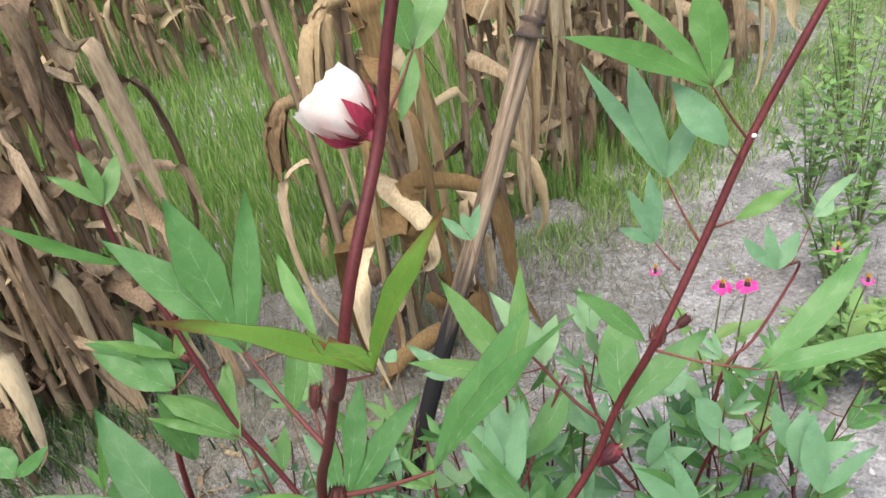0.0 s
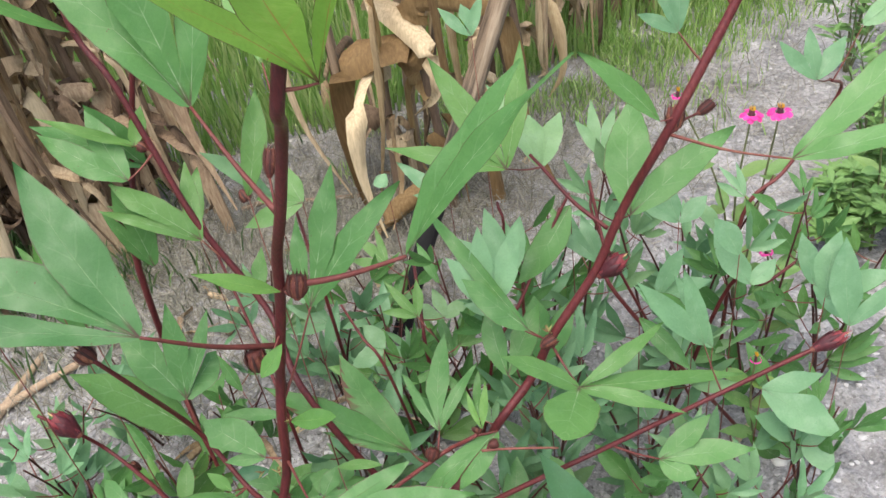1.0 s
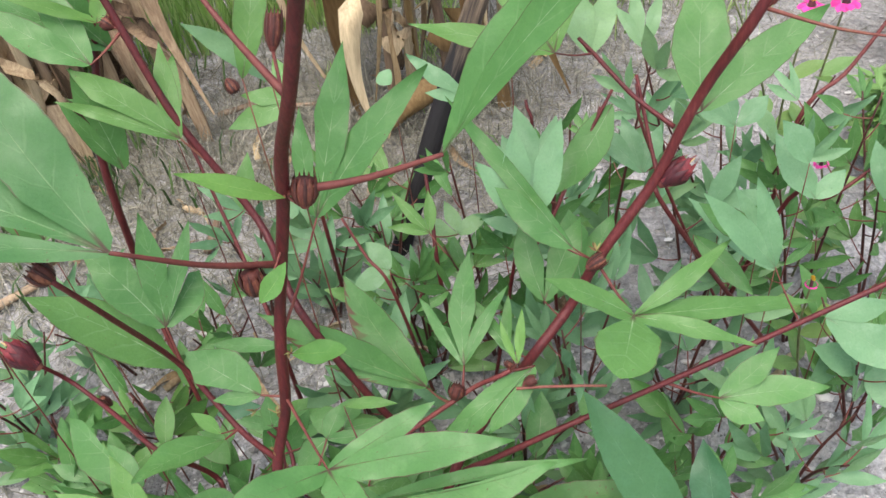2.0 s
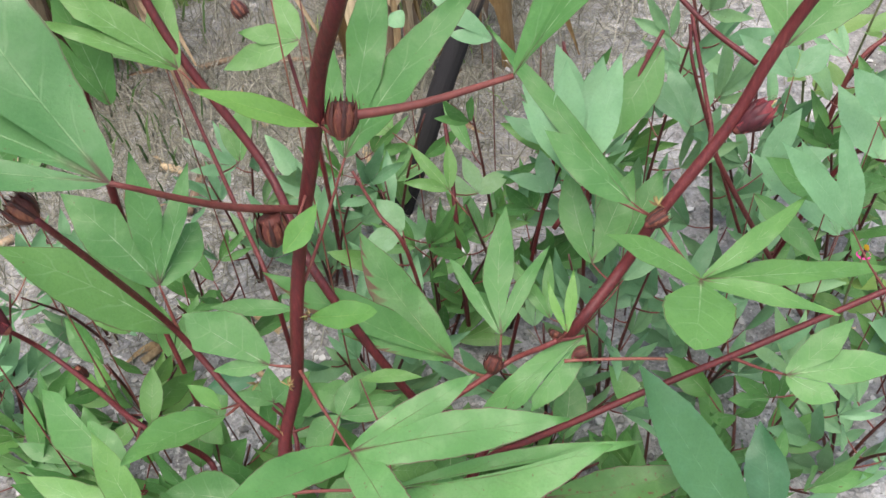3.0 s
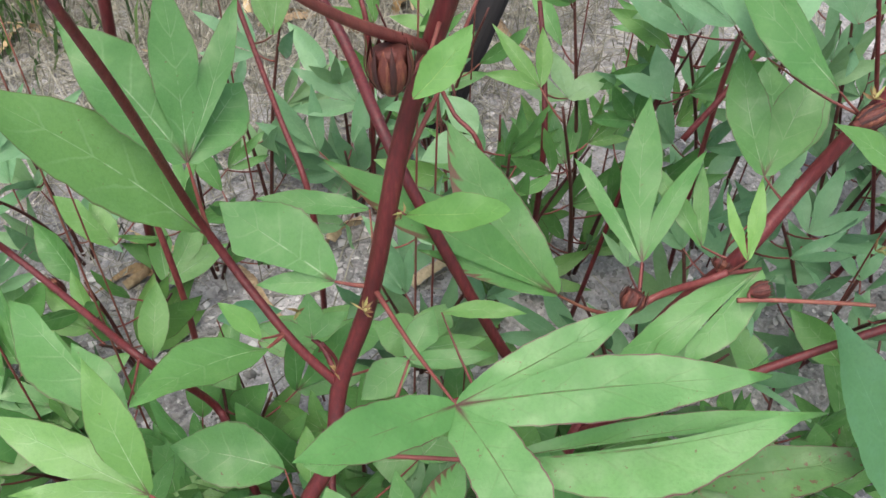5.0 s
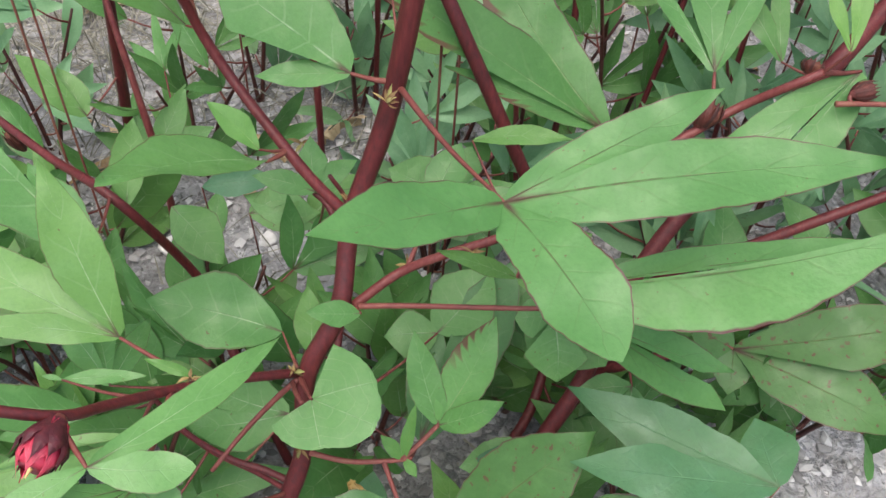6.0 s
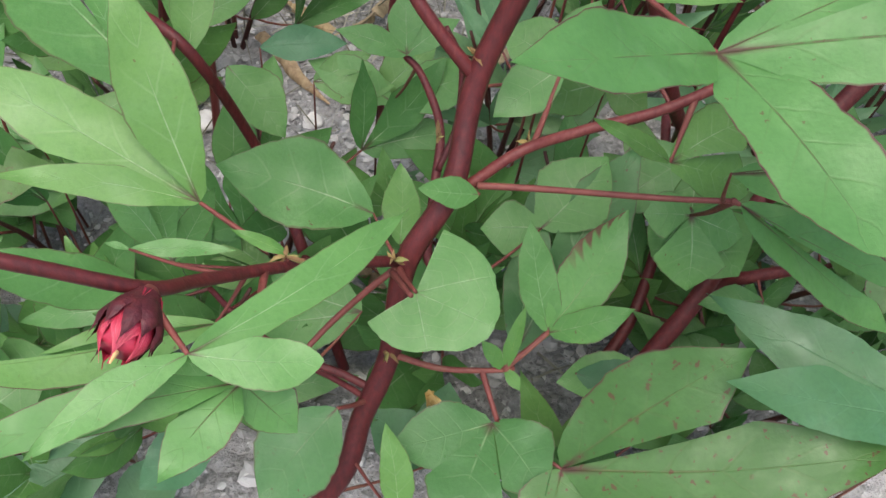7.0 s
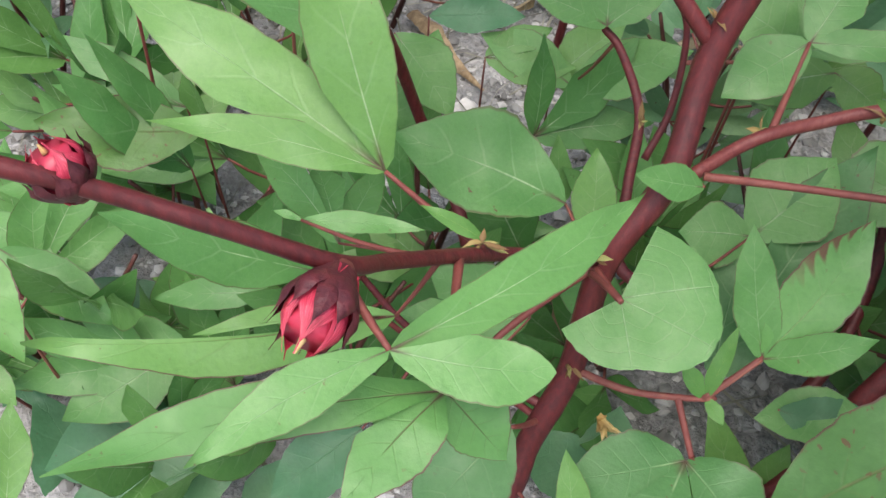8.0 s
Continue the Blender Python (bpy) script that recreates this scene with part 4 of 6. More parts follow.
leaf(main, (0.043, 0.127, 0.489), [(0.092, 0.206, 0.610, 0.033), (0.158, 0.174, 0.594, 0.032), (0.045, 0.183, 0.567, 0.019)], (-0.001, 0.076, 0.391), LEAF, (-0.07, -0.62, 0.86))
leaf(main, (0.030, 0.064, 0.568), [(-0.040, 0.050, 0.618, 0.016)], None, LEAF_YOUNG, (0.09, -0.62, 0.85))
leaf(main, (-0.007, 0.033, 0.492), [(0.020, 0.044, 0.521, 0.017)], None, LEAF_YOUNG, (0.13, -0.56, 0.90))
leaf(main, (0.152, 0.046, 0.598), [(0.277, 0.084, 0.756, 0.037), (0.307, 0.016, 0.790, 0.026)], (0.038, 0.066, 0.562), LEAF, (-0.42, -0.40, 0.81), stalk_r=0.0034)
leaf(main, (-0.090, 0.008, 0.591), [(-0.171, 0.114, 0.726, 0.050), (-0.281, 0.055, 0.685, 0.050), (-0.292, 0.010, 0.650, 0.028)], (-0.020, 0.058, 0.488), LEAF_DIM, (0.16, -0.57, 0.88), stalk_r=0.0030)
leaf(main, (0.119, -0.073, 0.848), [(-0.017, -0.130, 0.984, 0.019, .4), (0.106, -0.262, 1.037, 0.046), (0.193, -0.112, 1.012, 0.023)], (0.093, -0.078, 0.843), LEAF_TINGED, (0.03, -0.61, 0.87))
leaf(main, (-0.013, 0.137, 0.736), [(-0.053, 0.192, 0.904, 0.051), (0.026, 0.200, 0.890, 0.031), (-0.127, 0.198, 0.868, 0.041)], (0.052, 0.029, 0.674), LEAF, (0.10, -0.68, 0.76), stalk_r=0.0028)
leaf(main, (0.073, 0.029, 0.819), [(0.051, 0.093, 0.877, 0.016)], None, LEAF_YOUNG, (0.03, -0.69, 0.75))
leaf(main, (0.011, 0.146, 0.626), [(0.037, 0.200, 0.711, 0.026)], None, LEAF, (0.08, -0.64, 0.82))
leaf(main, (0.205, 0.077, 1.049), [(0.182, 0.029, 1.011, 0.017), (0.197, 0.091, 1.105, 0.031), (0.245, 0.118, 1.097, 0.032)], (0.166, 0.008, 1.014), LEAF, (-0.06, -0.74, 0.65))
leaf(main, (-0.186, 0.030, 0.157), [(-0.198, 0.080, 0.150, 0.022), (-0.226, 0.095, 0.144, 0.018), (-0.168, 0.087, 0.145, 0.015)], None, LEAF, (0.01, -0.51, 0.97))
leaf(main, (-0.194, 0.007, 0.168), [(-0.263, -0.005, 0.211, 0.024)], None, LEAF, (0.03, -0.49, 0.98))
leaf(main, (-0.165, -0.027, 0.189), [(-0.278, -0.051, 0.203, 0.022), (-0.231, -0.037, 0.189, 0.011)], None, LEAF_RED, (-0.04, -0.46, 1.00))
leaf(main, (-0.091, 0.059, 0.069), [(-0.141, 0.086, 0.070, 0.038), (-0.158, 0.068, 0.053, 0.035)], None, LEAF, (-0.15, -0.45, 0.99))
leaf(main, (-0.113, -0.024, 0.108), [(-0.151, -0.059, 0.086, 0.042, .5)], (-0.094, -0.006, 0.080), LEAF_DIM, (-0.15, -0.40, 0.90))
leaf(main, (-0.060, 0.202, 0.098), [(-0.112, 0.227, 0.111, 0.029), (0.002, 0.197, 0.131, 0.034)], None, LEAF, (-0.17, -0.59, 0.86))
leaf(main, (0.017, 0.121, 0.194), [(-0.017, 0.140, 0.205, 0.033), (0.036, 0.144, 0.215, 0.033), (0.061, 0.113, 0.208, 0.015)], None, LEAF, (-0.34, -0.57, 0.79))
leaf(main, (0.056, 0.149, 0.160), [(0.006, 0.142, 0.148, 0.031), (0.079, 0.133, 0.150, 0.025)], None, LEAF, (-0.36, -0.55, 0.80))
leaf(main, (0.007, 0.072, 0.122), [(0.046, 0.100, 0.149, 0.045), (-0.027, 0.075, 0.120, 0.032)], None, LEAF, (-0.32, -0.48, 0.91))
calyx(main, (-0.183, -0.059, 0.253), (-0.194, -0.085, 0.252), 0.0198, "ripe")
calyx(main, (-0.243, -0.061, 0.283), (-0.250, -0.060, 0.298), 0.0156, "half")
calyx(main, (0.043, 0.066, 0.557), (0.048, 0.076, 0.582), 0.0227, "dry")
calyx(main, (-0.013, 0.060, 0.478), (-0.014, 0.065, 0.504), 0.0233, "dry")
calyx(main, (-0.144, 0.024, 0.561), (-0.157, 0.027, 0.577), 0.0205, "dry")
calyx(main, (0.046, 0.089, 0.683), (0.053, 0.104, 0.708), 0.0147, "dry")
calyx(main, (0.137, 0.062, 0.290), (0.144, 0.068, 0.304), 0.0178, "dry")
calyx(main, (0.192, 0.065, 0.317), (0.196, 0.069, 0.322), 0.0135, "dry")
node_bud(main, (-0.005, 0.082, 0.373))
node_bud(main, (-0.030, 0.060, 0.318))
node_bud(main, (-0.136, -0.005, 0.203))
node_bud(main, (-0.048, 0.075, 0.241))
node_bud(main, (-0.084, 0.022, 0.163))
node_bud(main, (-0.085, 0.005, 0.110))
node_bud(main, (-0.015, 0.068, 0.193))
node_bud(main, (-0.051, 0.107, 0.159))
node_bud(main, (-0.070, 0.136, 0.232))
node_bud(main, (0.017, 0.046, 0.223))
leaf(main, (-0.134, -0.003, 0.201), [(-0.158, 0.003, 0.212, 0.006)], None, LEAF_YOUNG, (-0.11, -0.51, 0.96))
leaf(main, (-0.198, 0.001, 0.204), [(-0.208, 0.004, 0.205, 0.003), (-0.156, -0.004, 0.207, 0.008)], None, LEAF, (0.19, -0.43, 0.99))
leaf(main, (-0.347, 0.078, 0.085), [(-0.293, 0.055, 0.057, 0.026)], None, LEAF, (0.27, -0.47, 0.94))
leaf(main, (-0.273, 0.037, -0.001), [(-0.337, 0.018, -0.024, 0.044), (-0.321, 0.056, -0.007, 0.027)], None, LEAF_SHADED, (0.14, -0.38, 1.04))
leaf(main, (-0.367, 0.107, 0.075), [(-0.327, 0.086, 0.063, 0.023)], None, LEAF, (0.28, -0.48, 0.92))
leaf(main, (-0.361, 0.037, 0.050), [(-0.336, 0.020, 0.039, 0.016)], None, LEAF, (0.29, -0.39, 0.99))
leaf(main, (-0.173, 0.007, 0.047), [(-0.215, -0.017, 0.023, 0.032)], None, LEAF_SHADED, (-0.01, -0.38, 1.05))
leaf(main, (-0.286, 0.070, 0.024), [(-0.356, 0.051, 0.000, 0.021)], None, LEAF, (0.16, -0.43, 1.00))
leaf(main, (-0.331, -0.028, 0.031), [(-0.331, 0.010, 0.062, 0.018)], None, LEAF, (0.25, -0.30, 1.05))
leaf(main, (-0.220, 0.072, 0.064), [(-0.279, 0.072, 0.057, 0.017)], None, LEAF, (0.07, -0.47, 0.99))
leaf(main, (-0.263, 0.099, 0.004), [(-0.377, 0.074, -0.015, 0.034), (-0.336, 0.116, 0.009, 0.022)], None, LEAF_SHADED, (0.12, -0.45, 1.00))
leaf(main, (-0.296, -0.003, -0.068), [(-0.348, 0.057, -0.009, 0.045), (-0.292, 0.045, -0.028, 0.028)], None, LEAF_SHADED, (0.16, -0.29, 1.08))
leaf(main, (-0.232, -0.014, -0.038), [(-0.196, 0.021, -0.005, 0.033)], None, LEAF_SHADED, (0.08, -0.30, 1.09))
leaf(main, (-0.276, 0.190, 0.077), [(-0.352, 0.202, 0.078, 0.022), (-0.343, 0.214, 0.104, 0.025)], None, LEAF, (0.14, -0.58, 0.89))
stem(main, [(-0.086, 0.016, 0.161), (-0.085, 0.001, 0.173), (-0.082, -0.010, 0.178)], 0.0016, 0.0012, TWIG, "petiole")
leaf(main, (-0.273, 0.086, -0.023), [(-0.357, 0.092, -0.013, 0.038), (-0.330, 0.062, -0.049, 0.036)], None, LEAF, (0.13, -0.42, 1.02))
leaf(main, (-0.242, 0.045, -0.053), [(-0.293, 0.016, -0.067, 0.035), (-0.272, 0.071, -0.035, 0.026)], None, LEAF, (0.09, -0.36, 1.06))
leaf(main, (-0.357, 0.102, -0.005), [(-0.406, 0.039, -0.047, 0.046), (-0.368, 0.053, -0.046, 0.029)], None, LEAF_SHADED, (0.24, -0.43, 0.98))
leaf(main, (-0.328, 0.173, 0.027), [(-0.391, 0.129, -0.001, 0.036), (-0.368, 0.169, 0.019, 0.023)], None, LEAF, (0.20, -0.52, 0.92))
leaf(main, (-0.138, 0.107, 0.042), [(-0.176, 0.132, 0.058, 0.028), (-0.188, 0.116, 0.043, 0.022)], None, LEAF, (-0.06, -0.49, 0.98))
leaf(main, (-0.048, -0.002, -0.006), [(-0.087, 0.027, 0.013, 0.035), (-0.038, 0.035, 0.025, 0.033)], None, LEAF_SHADED, (-0.20, -0.32, 1.05))
leaf(main, (-0.067, 0.214, 0.091), [(-0.029, 0.229, 0.123, 0.029), (-0.021, 0.199, 0.100, 0.023)], None, LEAF, (-0.16, -0.60, 0.86))
leaf(main, (0.029, 0.083, 0.042), [(0.071, 0.115, 0.073, 0.034), (0.027, 0.122, 0.073, 0.028)], None, LEAF, (-0.31, -0.43, 0.95))
leaf(main, (-0.063, 0.156, 0.175), [(-0.102, 0.165, 0.185, 0.016), (-0.063, 0.180, 0.202, 0.021), (-0.034, 0.164, 0.193, 0.016)], None, LEAF, (-0.20, -0.62, 0.82))
leaf(main, (-0.109, 0.216, 0.103), [(-0.057, 0.210, 0.104, 0.026), (-0.071, 0.228, 0.117, 0.019)], None, LEAF, (-0.10, -0.62, 0.85))
leaf(main, (-0.142, 0.235, 0.115), [(-0.087, 0.233, 0.120, 0.023)], None, LEAF_SHADED, (-0.05, -0.64, 0.83))
leaf(main, (-0.162, 0.209, 0.122), [(-0.129, 0.173, 0.096, 0.034)], None, LEAF, (-0.03, -0.63, 0.84))
scar(main, (0.1025, -0.066, 0.885), 0.0030)
scar(main, (-0.232, -0.059, 0.279), 0.0012)
leaf(main, (-0.232, 0.009, 0.019), [(-0.320, -0.025, -0.010, 0.054), (-0.284, 0.022, 0.020, 0.032)], None, LEAF_SHADED, (0.09, -0.37, 1.05))
leaf(main, (-0.263, 0.058, 0.039), [(-0.321, 0.025, 0.016, 0.038), (-0.313, 0.063, 0.033, 0.024)], None, LEAF, (0.14, -0.44, 1.01))

right = thing("roselle_plant", (0.0, -0.01, 0), "roselle plant with a slanting dark red stem beside gravelly soil", "plant", "roselle plants")
stem(right, [(-0.010, -0.020, -0.060), (0.041, -0.006, 0.022), (0.068, 0.016, 0.066), (0.095, 0.034, 0.106), (0.135, 0.071, 0.174), (0.191, 0.101, 0.230), (0.222, 0.090, 0.300), (0.266, 0.117, 0.331), (0.294, 0.118, 0.391), (0.345, 0.130, 0.460), (0.370, 0.136, 0.513), (0.389, 0.135, 0.557), (0.420, 0.119, 0.636), (0.489, 0.149, 0.740), (0.550, 0.175, 0.840), (0.607, 0.192, 0.925), (0.643, 0.202, 0.979), (0.687, 0.221, 1.049)], 0.0056, 0.0042, STEM, "stem")
stem(right, [(0.122, 0.060, 0.152), (0.140, 0.046, 0.190), (0.169, 0.037, 0.215), (0.256, 0.035, 0.256), (0.343, 0.032, 0.297), (0.430, 0.030, 0.338), (0.518, 0.028, 0.380), (0.558, 0.028, 0.396)], 0.0034, 0.0024, STEM, "branch")
stem(right, [(0.365, 0.142, 0.510), (0.338, 0.177, 0.525), (0.316, 0.221, 0.543), (0.305, 0.243, 0.551)], 0.0024, 0.0018, STEM, "branch")
stem(right, [(0.194, 0.039, 0.317), (0.212, 0.036, 0.318), (0.254, 0.028, 0.318), (0.276, 0.023, 0.318)], 0.0016, 0.0012, TWIG, "petiole")
stem(right, [(0.069, 0.018, 0.063), (0.107, 0.042, 0.099), (0.123, 0.037, 0.115), (0.154, 0.030, 0.132)], 0.0050, 0.0030, STEM, "branch")
stem(right, [(0.054, 0.034, 0.034), (0.075, 0.055, 0.056), (0.094, 0.095, 0.092), (0.100, 0.148, 0.136)], 0.0040, 0.0030, STEM, "branch")
leaf(right, (0.309, 0.056, 0.370), [(0.274, -0.020, 0.382, 0.058, .6), (0.228, 0.065, 0.430, 0.024), (0.420, 0.111, 0.391, 0.018), (0.505, 0.085, 0.310, 0.022), (0.412, 0.013, 0.349, 0.017)], (0.291, 0.110, 0.389), LEAF, (0.05, -0.35, 0.93))
leaf(right, (0.523, 0.071, 0.611), [(0.674, 0.125, 0.708, 0.031), (0.682, 0.023, 0.666, 0.024)], (0.417, 0.116, 0.630), LEAF, (-0.27, -0.53, 0.89))
leaf(right, (0.408, 0.109, 0.653), [(0.337, 0.132, 0.727, 0.021)], None, LEAF, (-0.21, -0.64, 0.77))
leaf(right, (0.392, 0.150, 0.516), [(0.417, 0.232, 0.610, 0.051), (0.519, 0.195, 0.574, 0.036)], None, LEAF, (-0.23, -0.60, 0.82))
leaf(right, (0.507, 0.176, 0.908), [(0.349, 0.174, 0.995, 0.025, .45), (0.510, 0.219, 1.008, 0.040), (0.431, 0.248, 1.006, 0.019), (0.535, 0.188, 0.929, 0.020)], (0.553, 0.175, 0.841), LEAF_YOUNG, (-0.29, -0.66, 0.70))
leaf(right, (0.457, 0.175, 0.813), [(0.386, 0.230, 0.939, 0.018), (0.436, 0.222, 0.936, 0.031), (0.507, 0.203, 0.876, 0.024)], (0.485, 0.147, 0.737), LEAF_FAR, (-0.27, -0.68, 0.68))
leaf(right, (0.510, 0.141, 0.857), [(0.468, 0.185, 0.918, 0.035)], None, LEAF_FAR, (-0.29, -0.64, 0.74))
leaf(right, (0.523, 0.147, 0.760), [(0.588, 0.138, 0.790, 0.018)], (0.497, 0.150, 0.751), LEAF_YOUNG, (-0.28, -0.60, 0.79))
leaf(right, (0.389, 0.024, 0.265), [(0.455, 0.048, 0.296, 0.026), (0.493, 0.009, 0.271, 0.030), (0.422, -0.008, 0.262, 0.027)], (0.343, 0.032, 0.297), LEAF, (-0.21, -0.45, 0.98))
leaf(right, (0.269, 0.122, 0.404), [(0.206, 0.166, 0.456, 0.036), (0.177, 0.252, 0.506, 0.018)], None, LEAF, (-0.30, -0.53, 0.88))
leaf(right, (0.241, 0.124, 0.336), [(0.234, 0.187, 0.396, 0.028), (0.292, 0.181, 0.386, 0.033)], None, LEAF, (-0.26, -0.50, 0.92))
leaf(right, (0.152, 0.088, 0.304), [(0.178, 0.186, 0.361, 0.028), (0.120, 0.157, 0.337, 0.017), (0.210, 0.150, 0.340, 0.014), (0.139, 0.140, 0.309, 0.028)], (0.140, 0.073, 0.287), LEAF, (-0.17, -0.48, 0.97))
# low leaves whose colour already holds the shade from the foliage above
leaf(right, (0.338, -0.068, 0.168), [(0.256, 0.031, 0.306, 0.050)], None, LEAF_SHADED, (-0.32, -0.28, 1.03))
leaf(right, (0.377, -0.037, 0.119), [(0.384, 0.032, 0.187, 0.040)], None, LEAF_SHADED, (-0.33, -0.29, 1.02))
leaf(right, (0.167, -0.079, 0.152), [(0.052, -0.060, 0.172, 0.033), (0.066, -0.004, 0.160, 0.032), (0.169, -0.038, 0.157, 0.032)], None, LEAF_SHADED, (-0.43, -0.29, 0.96))
leaf(right, (0.065, 0.003, 0.072), [(0.014, 0.008, 0.063, 0.029)], None, LEAF, (-0.25, -0.37, 1.01))
leaf(right, (0.198, 0.049, 0.341), [(0.211, 0.083, 0.377, 0.010), (0.189, 0.081, 0.371, 0.007)], None, LEAF_YOUNG, (-0.23, -0.46, 0.96))
leaf(right, (0.199, 0.102, 0.298), [(0.166, 0.151, 0.339, 0.014), (0.210, 0.149, 0.329, 0.011)], None, LEAF, (-0.34, -0.54, 0.83))
leaf(right, (0.216, 0.058, 0.322), [(0.114, 0.030, 0.266, 0.024), (0.139, 0.025, 0.271, 0.021), (0.163, 0.023, 0.277, 0.030)], (0.204, 0.060, 0.312), LEAF, (-0.25, -0.60, 0.76))
leaf(right, (0.297, 0.194, 0.275), [(0.298, 0.253, 0.333, 0.044), (0.345, 0.240, 0.329, 0.032)], None, LEAF, (-0.39, -0.55, 0.78))
leaf(right, (0.412, 0.179, 0.335), [(0.453, 0.110, 0.304, 0.024)], None, LEAF, (-0.38, -0.49, 0.85))
leaf(right, (0.365, 0.324, 0.410), [(0.282, 0.269, 0.342, 0.042)], None, LEAF, (-0.32, -0.60, 0.77))
calyx(right, (0.426, 0.120, 0.635), (0.431, 0.137, 0.654), 0.0200, "dry")
stem(right, [(0.422, 0.120, 0.636), (0.442, 0.138, 0.631), (0.461, 0.151, 0.627)], 0.0016, 0.0012, TWIG, "petiole")
calyx(right, (0.461, 0.151, 0.627), (0.481, 0.158, 0.635), 0.0128, "dry")
calyx(right, (0.353, 0.128, 0.460), (0.386, 0.134, 0.479), 0.0229, "bud")
calyx(right, (0.281, 0.110, 0.387), (0.301, 0.114, 0.395), 0.0156, "dry")
calyx(right, (0.553, 0.028, 0.395), (0.592, 0.030, 0.408), 0.0170, "bud")
calyx(right, (0.203, 0.041, 0.321), (0.216, 0.041, 0.324), 0.0112, "dry")
node_bud(right, (0.290, 0.116, 0.401))
node_bud(right, (0.296, 0.064, 0.320))
leaf(right, (0.467, 0.146, 0.341), [(0.410, 0.172, 0.385, 0.028)], None, LEAF, (-0.43, -0.46, 0.85))
scar(right, (0.548, 0.163, 0.849), 0.0030)
leaf(right, (0.104, 0.105, 0.144), [(0.052, 0.086, 0.119, 0.045), (0.096, 0.061, 0.108, 0.036)], None, LEAF, (-0.41, -0.49, 0.83))
leaf(right, (0.080, 0.057, 0.153), [(0.104, 0.025, 0.133, 0.044, .55), (0.058, 0.039, 0.135, 0.030)], None, LEAF, (-0.41, -0.46, 0.86))
leaf(right, (0.122, 0.018, 0.118), [(0.086, 0.021, 0.114, 0.017), (0.114, -0.003, 0.100, 0.025)], None, LEAF, (-0.45, -0.38, 0.89))
leaf(right, (0.025, 0.010, 0.068), [(0.068, -0.003, 0.067, 0.028, .6)], None, LEAF_SHADED, (-0.31, -0.38, 0.98))

left = thing("roselle_plant", (-0.14, 0.21, 0), "slender roselle plant with thin red branches near dry corn", "plant", "roselle plants")
stem(left, [(0.080, 0.120, -0.050), (0.116, 0.149, 0.098), (0.078, 0.117, 0.183), (0.004, 0.155, 0.342), (-0.027, 0.251, 0.388), (-0.087, 0.307, 0.493), (-0.119, 0.348, 0.583), (-0.145, 0.379, 0.661), (-0.174, 0.408, 0.711), (-0.184, 0.433, 0.802), (-0.191, 0.461, 0.879)], 0.0044, 0.0034, STEM, "branch")
stem(left, [(-0.050, 0.300, -0.050), (-0.053, 0.285, 0.183), (-0.075, 0.350, 0.243), (-0.109, 0.437, 0.335), (-0.124, 0.474, 0.382)], 0.0030, 0.0018, STEM, "branch")
stem(left, [(-0.090, 0.080, -0.050), (-0.127, 0.105, 0.092), (-0.144, 0.156, 0.099), (-0.180, 0.130, 0.203), (-0.229, 0.191, 0.191), (-0.284, 0.245, 0.204), (-0.305, 0.237, 0.253), (-0.345, 0.245, 0.290)], 0.0036, 0.0022, STEM, "branch")
stem(left, [(-0.176, 0.294, -0.060), (-0.177, 0.300, 0.057), (-0.188, 0.320, 0.139), (-0.197, 0.338, 0.187), (-0.203, 0.354, 0.218)], 0.0034, 0.0022, STEM, "branch")
stem(left, [(-0.220, 0.400, -0.050), (-0.185, 0.335, 0.407), (-0.169, 0.376, 0.505), (-0.146, 0.392, 0.586), (-0.113, 0.396, 0.686)], 0.0048, 0.0032, STEM, "stem")
leaf(left, (-0.152, 0.327, 0.556), [(-0.242, 0.360, 0.618, 0.032), (-0.190, 0.388, 0.623, 0.033)], (-0.119, 0.347, 0.581), LEAF, (0.21, -0.67, 0.74))
leaf(left, (-0.139, 0.352, 0.585), [(-0.235, 0.353, 0.642, 0.013), (-0.124, 0.382, 0.620, 0.020)], None, LEAF_YOUNG, (0.20, -0.68, 0.71))
leaf(left, (-0.086, 0.294, 0.478), [(-0.176, 0.327, 0.556, 0.035), (-0.194, 0.309, 0.534, 0.016), (-0.091, 0.360, 0.551, 0.022)], (-0.096, 0.303, 0.427), LEAF, (0.16, -0.64, 0.80))
leaf(left, (-0.172, 0.405, 0.797), [(-0.228, 0.418, 0.846, 0.015), (-0.185, 0.428, 0.866, 0.019), (-0.148, 0.455, 0.839, 0.023)], None, LEAF, (0.19, -0.72, 0.64))
leaf(left, (-0.171, 0.389, 0.719), [(-0.283, 0.352, 0.831, 0.017)], None, LEAF_YOUNG, (0.18, -0.70, 0.69))
leaf(left, (-0.144, 0.385, 0.537), [(-0.257, 0.387, 0.615, 0.036), (-0.189, 0.390, 0.629, 0.039)], None, LEAF, (0.15, -0.66, 0.78))
leaf(left, (-0.158, 0.318, 0.435), [(-0.195, 0.322, 0.526, 0.018), (-0.176, 0.337, 0.552, 0.039)], None, LEAF, (0.16, -0.61, 0.84))
leaf(left, (-0.296, 0.155, 0.622), [(-0.319, 0.179, 0.655, 0.032), (-0.247, 0.152, 0.659, 0.016)], None, LEAF, (0.29, -0.60, 0.79))
leaf(left, (-0.222, 0.168, 0.559), [(-0.201, 0.200, 0.646, 0.012), (-0.241, 0.189, 0.588, 0.008)], None, LEAF_YOUNG, (0.23, -0.60, 0.83))
leaf(left, (-0.179, 0.146, 0.183), [(-0.172, 0.193, 0.215, 0.023)], None, LEAF, (0.15, -0.46, 0.99))
